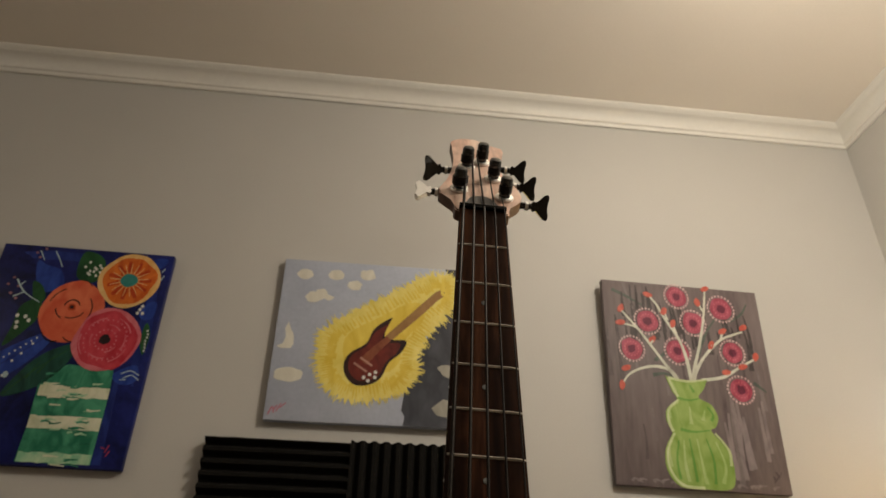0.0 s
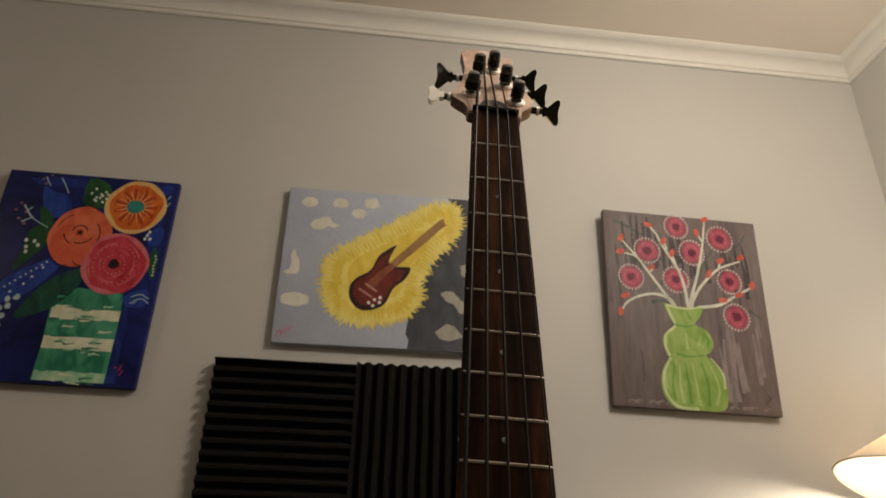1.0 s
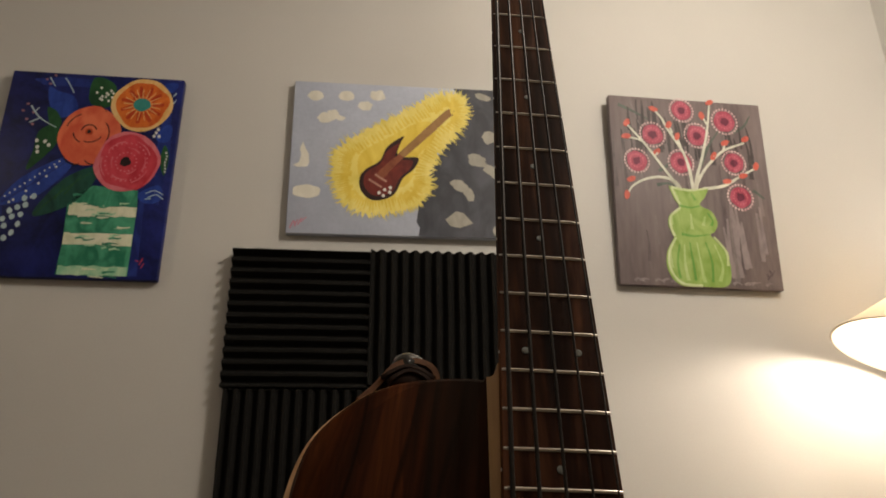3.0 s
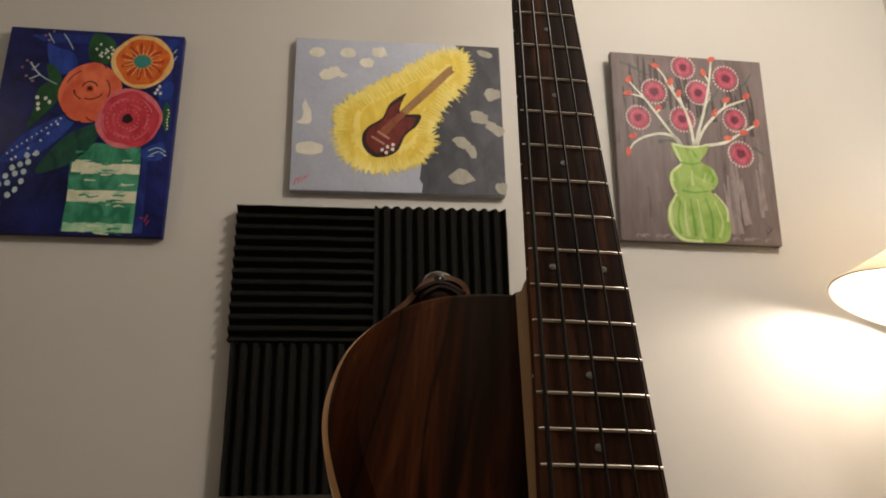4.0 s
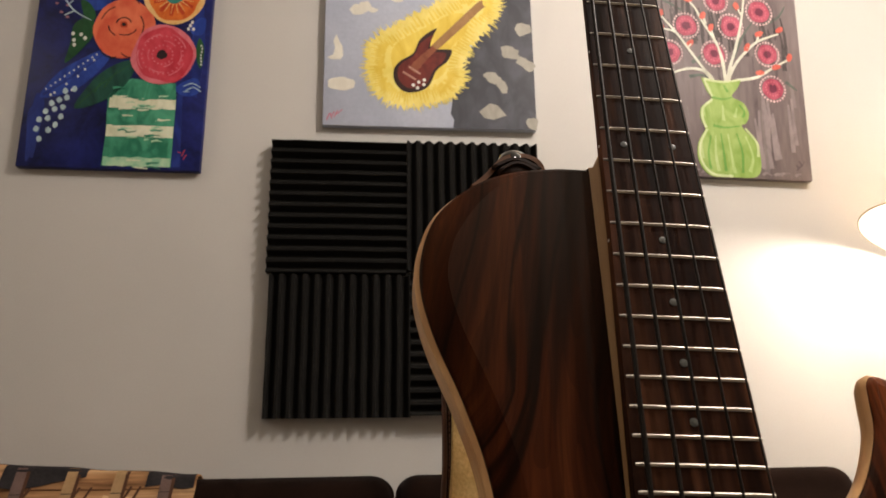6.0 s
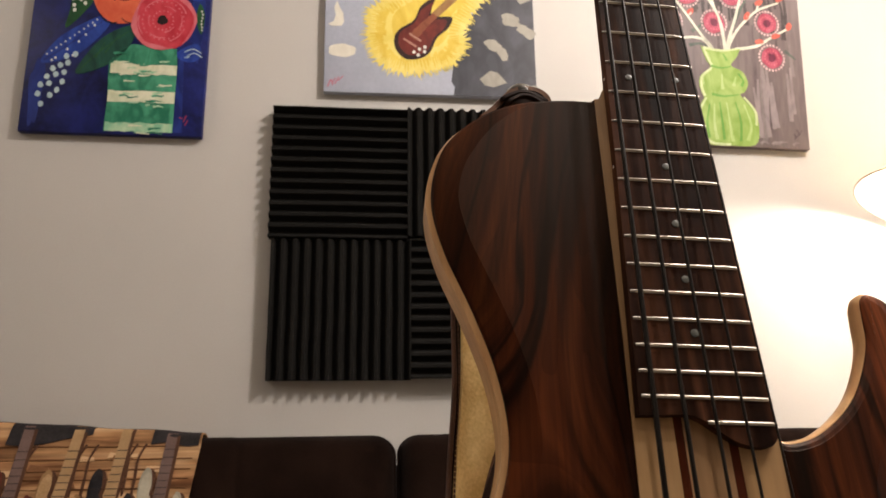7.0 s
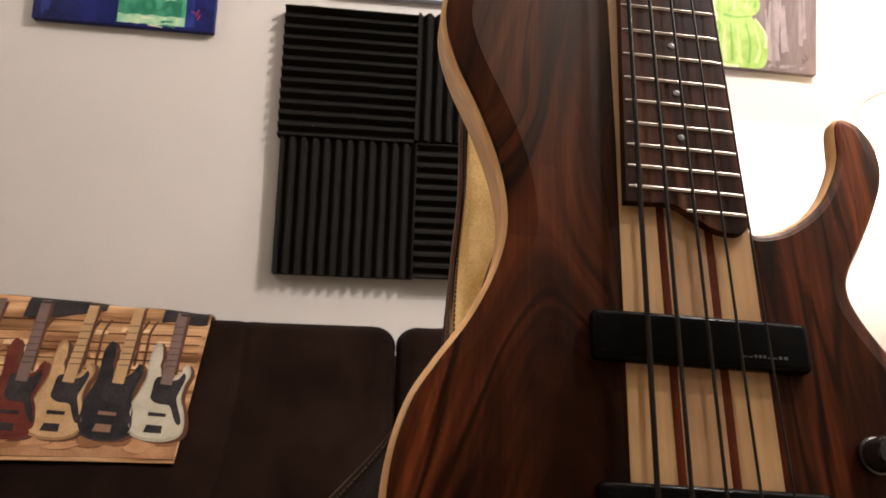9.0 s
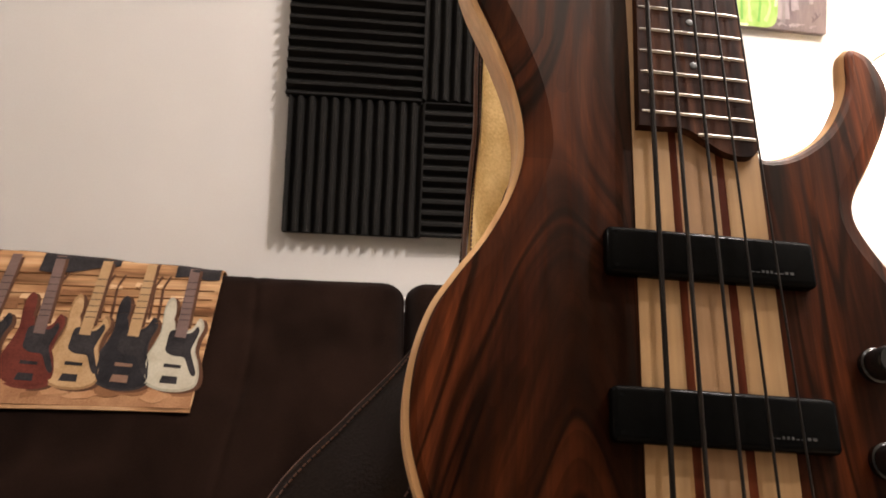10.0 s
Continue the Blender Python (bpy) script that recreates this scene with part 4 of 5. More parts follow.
PPLANK = material("print_plank_shade", (0.12, 0.052, 0.022), (0.20, 0.098, 0.044), 0.85, 30, 300, 0.15, spec=0.1)
PPALE = material("print_pale_plank", (0.46, 0.29, 0.15), (0.55, 0.37, 0.21), 0.85, 30, 300, 0.15, spec=0.1)
PFLOOR = material("print_floor_stone", (0.24, 0.120, 0.055), (0.36, 0.205, 0.105), 0.85, 30, 300, 0.15, spec=0.1)
PBRIGHT = material("print_bright_white", (0.29, 0.265, 0.20), (0.375, 0.345, 0.27), 0.85, 34, 300, 0.15, spec=0.1, spread=0.3)
PCOAL = material("print_coal", (0.009, 0.008, 0.009), (0.022, 0.020, 0.022), 0.85, 34, 300, 0.15, spec=0.1, spread=0.3)
PHONEY = material("print_honey", (0.27, 0.165, 0.075), (0.38, 0.25, 0.13), 0.85, 34, 300, 0.15, spec=0.1, spread=0.3)
PWINE = material("print_wine", (0.060, 0.013, 0.009), (0.105, 0.026, 0.017), 0.85, 34, 300, 0.15, spec=0.1, spread=0.3)
PSHADE = material("print_shadow", (0.050, 0.022, 0.012), (0.085, 0.040, 0.022), 0.85, 30, 300, 0.15, spec=0.1)
PNECK = material("print_neck", (0.10, 0.055, 0.035), (0.20, 0.12, 0.08), 0.85, 30, 300, 0.15, spec=0.1)
printed("printed_floor", [(-655, -265), (-22, -272), (-21, -232), (-200, -226), (-400, -222), (-655, -220)], 0.6, PRINTFLOOR, "brown floor band")
rng = random.Random(11)
for z in (2, -24, -44, -62, -80, -100, -122, -144, -168, -190, -208):
    printed("plank_line", [(-650 + 62.8 * i, z - 0.4 * i + 1.5 * noise.noise((i * 0.7, z, 0))) for i in range(11)] + [(-22 - 62.8 * i, z - rng.uniform(1.5, 4.0) + 0.4 * i) for i in range(11)], 0.7, PPLANK)
for _ in range(26):
    x, z, w = rng.uniform(-600, -60), rng.uniform(-215, -20), rng.uniform(16, 50)
    printed("plank_patch", [(x, z), (x + w, z + 1), (x + w - 3, z + rng.uniform(7, 15)), (x + 2, z + rng.uniform(7, 15))], 0.5, rng.choice((PPLANK, PPALE, PPALE)))
for i in range(15):
    x = -630 + 42 * i
    printed("printed_stone", blob(x, -244 + 6 * math.sin(i * 2.3), 24, 12, 0.35, 9, seed=i), 0.9, rng.choice((PFLOOR, PPLANK)))


def draped(name, low, high, height, mat, label="", rows=8):
    """A print that follows the cloth over the couch's rim, between a lower and an upper line."""
    bm = bmesh.new()
    a, b = spline(low, 6, False), spline(high, 6, False)
    grid = [[bm.verts.new((p[0] / 1000, surface(p[0] / 1000, p[1] / 1000) - 0.0030 - 0.0005 * height, p[1] / 1000)) for p in [u.lerp(v, k / rows) for u, v in zip(a, b)]] for k in range(rows + 1)]
    for r0, r1 in zip(grid, grid[1:]):
        for m in range(len(a) - 1):
            bm.faces.new((r0[m], r0[m + 1], r1[m + 1], r1[m]))
    ob = part(name, bm, mat, throw, label, 60)
    thick = ob.modifiers.new("thick", "SOLIDIFY")
    thick.thickness, thick.offset = 0.0006, 0
    return ob


def crest(xs):
    return [(x, 1000 * top_edge(x / 1000) + 1) for x in xs]


for low in ([(-352, 6), (-320, 2), (-282, 7), (-254, 15), (-207, 24)], [(-100, 2), (-70, 5), (-40, -3), (-15, -2)], [(-610, 40), (-540, 30), (-480, 34), (-440, 50)]):
    draped("dark_hook", low, crest([p[0] for p in low]), 0.9, PBLACK, "black wall hook print")
border = crest([-640 + 52 * k for k in range(13)])
draped("dark_border", [(x, z - 6 - 3 * math.sin(x * 0.05)) for x, z in border], border, 0.8, PBLACK, "thin black border print")


def bass_print(x, tint, guard, shine, neck, lean=0.0, scale=1.0):
    """One printed bass: neck, double-horned body, scratch plate, pickups and bridge."""
    def place(pts):
        return [(x + scale * (p[0] + lean * p[1] * 0.01), scale * p[1]) for p in pts]
    shape = spline(place([(-33, -46), (-38, -58), (-39, -78), (-37, -100), (-36, -121), (-42, -148), (-50, -174), (-50, -203), (-41, -226), (-20, -238), (5, -242), (28, -240), (44, -231), (48, -212), (42, -184), (33, -160), (34, -134), (40, -113), (36, -96), (28, -91), (24, -104), (15, -116), (2, -118), (-11, -113), (-14, -100), (-19, -90), (-18, -72), (-21, -54), (-27, -45)]), 4)
    printed("printed_shadow", [(p[0] + 7, p[1] - 3) for p in shape], 1.0, PSHADE)
    draped("printed_neck", place([(-10, -118), (11, -118)]), place([(-9, 44), (9, 44)]), 1.2, neck, rows=16)
    draped("printed_neck", place([(11, -112), (16, -112)]), place([(9, 36), (15, 36)]), 1.1, PSHADE, rows=16)
    for z in (-8, -24, -40, -55, -69, -82, -94):
        printed("printed_fret", place([(-9, z), (10, z), (10, z - 1.6), (-9, z - 1.6)]), 2.2, PDARKNECK)
    body = printed("printed_body", [tuple(p) for p in shape], 1.5, tint, "printed double-horned bass body")
    printed("scratch_plate", [tuple(p) for p in spline(place([(-20, -126), (-20, -146), (-19, -161), (-5, -171), (15, -174), (24, -190), (31, -204), (38, -211), (41, -204), (32, -180), (25, -160), (29, -140), (33, -119), (28, -109), (20, -122), (9, -124), (-3, -117), (-16, -118)]), 3)], 3.0, guard, "", body)
    printed("printed_neck", place([(-9, -112), (11, -114), (11, -134), (-9, -132)]), 3.4, neck, "", body)
    bars = PBLACK if tint is not PBLACK else PNECK
    printed("printed_edge", [tuple(p + (Vector((x, -175)) - p) * 0.07) for p in shape], 2.2, shine, "", body)
    printed("printed_pickup", [place([(-16, -187), (14, -190), (14, -196), (-16, -194)])], 3.4, bars, "", body)
    printed("printed_bridge", [place([(-14, -211), (12, -213), (13, -227), (-17, -225)])], 3.4, bars, "", body)


PMAPLE = material("print_maple_neck", (0.25, 0.155, 0.072), (0.36, 0.235, 0.12), 0.85, 30, 300, 0.15, spec=0.1)
PMAUVE = material("print_dusk_neck", (0.085, 0.055, 0.046), (0.150, 0.100, 0.088), 0.85, 30, 300, 0.15, spec=0.1)
bass_print(-65, PWHITE, PBLACK, PBRIGHT, PMAUVE)
bass_print(-148, PBLACK, PBLACK, PCOAL, PMAPLE)
bass_print(-232, PNATURAL, PBLACK, PHONEY, PMAPLE)
bass_print(-318, PRED, PBLACK, PWINE, PMAUVE, -6.0)
bass_print(-402, PBLACK, PBLACK, PCOAL, PMAUVE)
bass_print(-486, PNATURAL, PBLACK, PHONEY, PMAPLE)
bass_print(-570, PWHITE, PBLACK, PBRIGHT, PMAUVE)
for xs in (-128, -216, -196, -300, -112):
    printed("printed_strap", [[tuple(p) for p in stroke([(xs, -96), (xs - 2, -60), (xs - 4, -24), (xs + 4, 4)], 5, 3)]], 1.15, PSHADE)


# ---- floor lamp ----
lamp = empty("floor_lamp", pose(*FLOOR_LAMP, 0), "floor lamp with a tilted cream cone shade by the wall", "floor lamp")
part("base", spun([(0.12, 0), (0.12, 0.015), (0.10, 0.026), (0.02, 0.034)], 40), BRASS, lamp)
part("pole", spun([(0.011, 0.03), (0.011, 1.14), (0.016, 1.145), (0.016, 1.165)], 20), BRASS, lamp)
TILTED = pose(0, 0, 1.145, 3, 19, 0)
shade = bmesh.new()
spun([(0.204, 0), (0.062, 0.155), (0.059, 0.155), (0.201, 0)], 64, shade, TILTED)
for f in [f for f in shade.faces if len(f.verts) > 4]:
    shade.faces.remove(f)
shade.verts.ensure_lookup_table()
for i in range(64):
    j = (i + 1) % 64
    shade.faces.new([shade.verts[k] for k in (i, j, 192 + j, 192 + i)])
shade_part = part("shade", shade, LINEN, lamp, "lit cream linen shade")
bm = bmesh.new()
rod(bm, [TILTED @ Vector((0.2025 * math.cos(a), 0.2025 * math.sin(a), 0.002)) for a in [2 * math.pi * i / 64 for i in range(65)]], 0.0022, 6)
part("rim", bm, LINEN, shade_part)
bm = bmesh.new()
for a in (0.3, 2.4, 4.5):
    rod(bm, [TILTED @ Vector((0.060 * math.cos(a), 0.060 * math.sin(a), 0.150)), TILTED @ Vector((0, 0, 0.135))], 0.0016, 6)
rod(bm, [TILTED @ Vector((0, 0, 0.137)), Vector((0, 0, 1.16))], 0.004, 8)
part("shade_holder", bm, BRASS, lamp)
part("bulb", spun([(0.008, 1.175), (0.014, 1.186), (0.024, 1.203), (0.028, 1.222), (0.022, 1.243), (0.004, 1.254)], 24), glowing("bulb_glow", (1.0, 0.85, 0.65), 12), lamp, "glowing white bulb").visible_shadow = False
# fixture for the added left-hand fill light
far = empty("ceiling_lamp", pose(FAR_FILL[0], FAR_FILL[1], TOP), "unseen recessed ceiling spot added as fill by the side wall", "ceiling lamp")
part("base", spun([(0.085, -0.0002), (0.085, -0.004), (0.07, -0.010), (0.062, -0.010), (0.062, -0.0002)], 32), TRIM, far)

# ---- bass guitar: millimetres across (u), down from the nut (v) and towards the player (w) ----
bass = empty("bass_guitar", pose(0.4303, -1.0025, 1.3753, -15.942, 2.423, -1.395), "five-string bass guitar with a glossy rosewood body leaning back", "bass guitar")
SCALE = 889.0


def at(u, v, w):
    return Vector((u, -w, -v)) / 1000


def fret_place(n):
    return SCALE * (1 - 2 ** (-n / 12))


def half_width(v):
    return 22.1 + (36.06 - 22.1) * v / (SCALE * 0.75)


LEFT = [(-39, 447), (-62, 447.5), (-95, 453), (-119, 465), (-140, 486), (-149.8, 513), (-150.8, 538), (-142.5, 569), (-126.3, 606), (-113.5, 642), (-108.3, 676), (-113.5, 706), (-127.5, 737), (-145.3, 764), (-157.5, 785), (-165.2, 812), (-167, 840), (-162.5, 866)]
BOTTOM = [(-148, 903), (-122, 960), (-75, 1014), (0, 1031), (76, 1012), (126, 958), (149, 896), (150, 836)]
RIGHT = [(137, 776), (119, 746), (105, 724), (99, 708), (102, 693), (115, 671), (128.5, 646), (137, 625), (137.5, 605), (129, 587.5), (116, 582), (109.5, 587), (107.5, 598), (105.5, 614), (98.5, 631), (89, 646.5), (76.5, 659), (61, 669), (46, 673), (39, 670)]
OUTLINE = spline(LEFT + BOTTOM + RIGHT, 7, False)


def bevel_width(p):
    """How far the edge facet reaches in: wide along the upper horn and waist."""
    u, v = p
    if u < 0:
        return 3.5 + 16.5 * (max(0, min(1, (-u - 80) / 58)) if v < 548 else 1) * max(0, min(1, (810 - v) / 130)) + 3.5 * max(0, min(1, (v - 700) / 80))
    return 12.0


def inset(line, widths):
    """The closed line moved inwards, vertex by vertex."""
    n, out = len(line), []
    for i, p in enumerate(line):
        t = (line[(i + 1) % n] - line[i - 1]).normalized()
        out.append(p + Vector((t[1], -t[0])) * widths[i])
    return out


area = sum(a[0] * b[1] - b[0] * a[1] for a, b in zip(OUTLINE, OUTLINE[1:] + OUTLINE[:1]))
INWARD = -1 if area > 0 else 1
TIP = max(range(len(OUTLINE)), key=lambda i: OUTLINE[i][0] - OUTLINE[i][1] if OUTLINE[i][1] < 640 else -1e9)
BARE = [(0.3 * min(1, max(0, (-40 - p[0]) / 40)) if p[0] < 0 else 0.12) * min(1, max(0, (p[1] - 462) / 60)) for p in OUTLINE]
WIDE = [(6 if i > TIP else 12) if p[0] > 38 else bevel_width(p) for i, p in enumerate(OUTLINE)]
WIDE = [sum(WIDE[max(0, min(len(WIDE) - 1, i + k))] for k in range(-6, 7)) / 13 if p[0] > 60 else WIDE[i] for i, p in enumerate(OUTLINE)]
neck_edge = [abs(p[0]) < 40.5 and p[1] < 700 for p in OUTLINE]


def ring(bm, k, w, fixed=0.0):
    widths = [INWARD * (0 if e else (k * b + (fixed[i] if isinstance(fixed, list) else fixed))) for i, (b, e) in enumerate(zip(WIDE, neck_edge))]
    drops = w if callable(w) else (lambda i: w)
    return [bm.verts.new(at(p[0], p[1], drops(i))) for i, p in enumerate(inset(OUTLINE, widths))]


def bridge_rings(bm, rings):
    n = len(rings[0])
    for a, b in zip(rings, rings[1:]):
        for i in range(n):
            j = (i + 1) % n
            bm.faces.new((a[i], a[j], b[j], b[i]))


REAR = [19.0 * max(0, min(1, (735 - p[1]) / 60)) if p[0] > 38 else 0.0 for p in OUTLINE]
DROP = [-8 - 0.24 * (b - 3) * (1 - 0.75 * q) for b, q in zip(WIDE, BARE)]
bm = bmesh.new()
rings = [ring(bm, 1.0, -8.0), ring(bm, 0.96, lambda i: -8.15), ring(bm, 0.0, lambda i: DROP[i], [3.0 + 6.0 * q for q in BARE]), ring(bm, 0.0, lambda i: DROP[i] - 0.9, [1.2 + 7.2 * q for q in BARE]), ring(bm, 0.0, lambda i: DROP[i] - 3.0, [0.8 + 7.4 * q for q in BARE])]
bridge_rings(bm, rings)
bm.faces.new(rings[0]), bm.faces.new(rings[-1])
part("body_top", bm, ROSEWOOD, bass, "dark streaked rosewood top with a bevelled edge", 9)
bm = bmesh.new()
rings = [ring(bm, 0.0, lambda i: DROP[i] - 1.0 - 1.2 * (1 - BARE[i]), [0.6 + 8.0 * q for q in BARE]), ring(bm, 0.0, lambda i: DROP[i] - 4.4 + 0.8 * BARE[i], 0.0), ring(bm, 0.0, lambda i: -38.0 + REAR[i]), ring(bm, 0.0, lambda i: -43.0 + REAR[i], 2.5), ring(bm, 0.0, lambda i: -46.0 + REAR[i], 8.0)]
bridge_rings(bm, rings)
bm.faces.new(rings[0]), bm.faces.new(rings[-1])
part("body_core", bm, CORE, bass, "pale wood body core showing along the sides", 40)

# laminated neck that runs through the body
for u0, u1, mat, label in ((-39, -17.4, MAPLE, "pale maple stripe"), (-17.4, -12.6, PADAUK, "thin red padauk stripe"), (-12.6, 11.2, PINKISH, "tan centre stripe"), (11.2, 16.2, PADAUK, "thin red padauk stripe"), (16.2, 39, MAPLE, "pale maple stripe")):
    v0 = 447.0 if u0 < -30 else 470.0 if u0 < 16 else 671.5
    low = -44.8 if u0 < -30 else u0
    bm = prism(bmesh.new(), [(u0 / 1000, -v0 / 1000), (u1 / 1000, -v0 / 1000), (u1 / 1000, -1.010), (low / 1000, -1.010), (u0 / 1000, -0.62 if u0 < -30 else -0.9)], 0.0072, 0.0120)
    part("neck_stripe", bm, mat, bass, label, 0)

# the pale outer stripe sweeps into the neck at the joint
bm = bmesh.new()
sweep = [(-39, 462), (-39, 447)] + [(-39 + 7.2 * math.sin(a), 447 - 10 + 10 * math.cos(a) * 1.0) for a in [math.pi / 2 * k / 6 for k in range(1, 7)]] + [(-29, 437), (-29, 462)]
prism(bm, [(u / 1000, -v / 1000) for u, v in sweep], 0.0078, 0.034)
part("neck_joint", bm, MAPLE, bass, "pale maple sweep at the neck joint", 40)

# neck shaft and heel
bm = bmesh.new()
rows = []
for k in range(16):
    v = 1 + 474 * k / 15
    h, deep = half_width(v) - 0.4, 21 + 4 * v / 475 + (14 * max(0, (v - 410) / 65) ** 2)
    rows.append([bm.verts.new(at(h * math.cos(a), v, -6.0 - (deep - 6) * abs(math.sin(a)) ** 0.8)) for a in [math.pi * j / 12 for j in range(13)]])
for a, b in zip(rows, rows[1:]):
    for j in range(13):
        bm.faces.new((a[j], a[(j + 1) % 13], b[(j + 1) % 13], b[j]))
bm.faces.new(rows[0]), bm.faces.new(rows[-1])
part("neck", bm, NECKWOOD, bass, "dark laminated neck shaft", 50)

# fretboard with its curved end
end = [(-37.9, 664), (-24, 663.5), (-12, 663), (-4, 665.5), (4, 671), (13, 676.5), (23, 679), (32, 678), (37.2, 672)]
outline = [(-half_width(v), v) for v in (0, 100, 300, 500)] + [tuple(p) for p in spline(end, 4, False)] + [(half_width(v) + 0.0018 * v, v) for v in (500, 300, 100, 0)]
bm = bmesh.new()
top = [bm.verts.new(at(u * 0.988, v, -0.9)) for u, v in outline]
rim = [bm.verts.new(at(u, v, -1.6)) for u, v in outline]
low = [bm.verts.new(at(u, v, -7.9)) for u, v in outline]
bridge_rings(bm, [top, rim, low])
bm.faces.new(top), bm.faces.new(low)
part("fretboard", bm, BOARD, bass, "dark brown rosewood fretboard", 30)


def fret(n):
    v = fret_place(n)
    h = half_width(v) - 0.3 + 0.0018 * v
    u0 = 0.6 - half_width(v) if n < 24 else -1.0
    bm = bmesh.new()
    rows = []
    for k in range(9):
        u = u0 + (h - u0) * k / 8
        crest = 0.25 if 0 < k < 8 else -0.5
        rows.append([bm.verts.new(at(u, v + dv, w)) for dv, w in ((-1.15, -1.1), (-0.75, crest - 0.35), (0, crest), (0.75, crest - 0.35), (1.15, -1.1))])
    for a, b in zip(rows, rows[1:]):
        for j in range(5):
            bm.faces.new((a[j], a[(j + 1) % 5], b[(j + 1) % 5], b[j]))
    bm.faces.new(rows[0]), bm.faces.new(rows[-1])
    part("fret", bm, STEEL, bass, smooth=60)


for n in range(1, 25):
    fret(n)


def dot(u, v, r=2.3):
    part("inlay_dot", spun([(r / 1000, -0.0005), (r / 1000, 0.00035), (r * 0.8 / 1000, 0.00045)], 20, at=Matrix.Translation(at(u, v, -0.9)) @ pose(0, 0, 0, 90, 0, 0)), PEARL, bass, "abalone dot")


for n in (3, 5, 7, 9, 15, 17, 19, 21):
    dot(0, (fret_place(n) + fret_place(n - 1)) / 2)
for s in (-15.5, 17.5):
    dot(s, (fret_place(12) + fret_place(11)) / 2)
for n in (3, 5, 7, 9, 12, 15, 17, 19, 21):
    v = (fret_place(n) + fret_place(n - 1)) / 2
    part("side_dot", spun([(0.001, 0), (0.001, 0.0003)], 10, at=Matrix.Translation(at(-half_width(v), v, -4.4)) @ pose(0, 0, 0, 0, -90, 0)), TRIM, bass)

# nut, headstock and truss cover
part("nut", boxed(-0.0226, 0.0226, -0.0022, 0.006, 0.0, 0.0052, bevel=0.0008), BLACK, bass, "black nut")
HEAD = Matrix.Translation(at(0, 2, -2.5)) @ pose(0, 0, 0, -15.0, 0, 0)
shape = [(-22.3, 0), (-28, 19), (-42, 41), (-39, 58), (-33, 78), (-28.5, 108), (-27, 135), (-28.5, 168), (-29, 192), (-14, 203), (4, 201), (17, 186), (31, 180), (28.5, 148), (24.5, 112), (28, 92), (35, 76), (41.5, 50), (38, 31), (26, 13), (22.3, 0)]
line = spline([(u / 1000, s / 1000) for u, s in shape], 5)
bm = bmesh.new()
prism(bm, line, 0, 0.0115)
bmesh.ops.bevel(bm, geom=[e for e in bm.edges if abs(e.verts[0].co.y) < 1e-6 and abs(e.verts[1].co.y) < 1e-6], offset=0.0012, segments=2, affect="EDGES")
bm.normal_update()
for f in bm.faces:
    if abs(f.normal.y) < 0.3:
        f.material_index = 1 if f.calc_center_median().x < 0.0 else 2
bm.transform(HEAD)
part("headstock", bm, [HEADWOOD, NECKWOOD, PINKISH], bass, "pinkish brown laminated headstock", 30)
cover = [(-19, 4), (-15.5, 16), (-10, 29), (0, 32.5), (8, 29), (15, 15), (19, 4)]
bm = prism(bmesh.new(), [tuple(p) for p in spline([(u / 1000, s / 1000) for u, s in cover], 4)], -0.0026, -0.0002)
bm.transform(HEAD)
part("truss_rod_cover", bm, GREYPLATE, bass, "dark grey truss rod cover", 30)


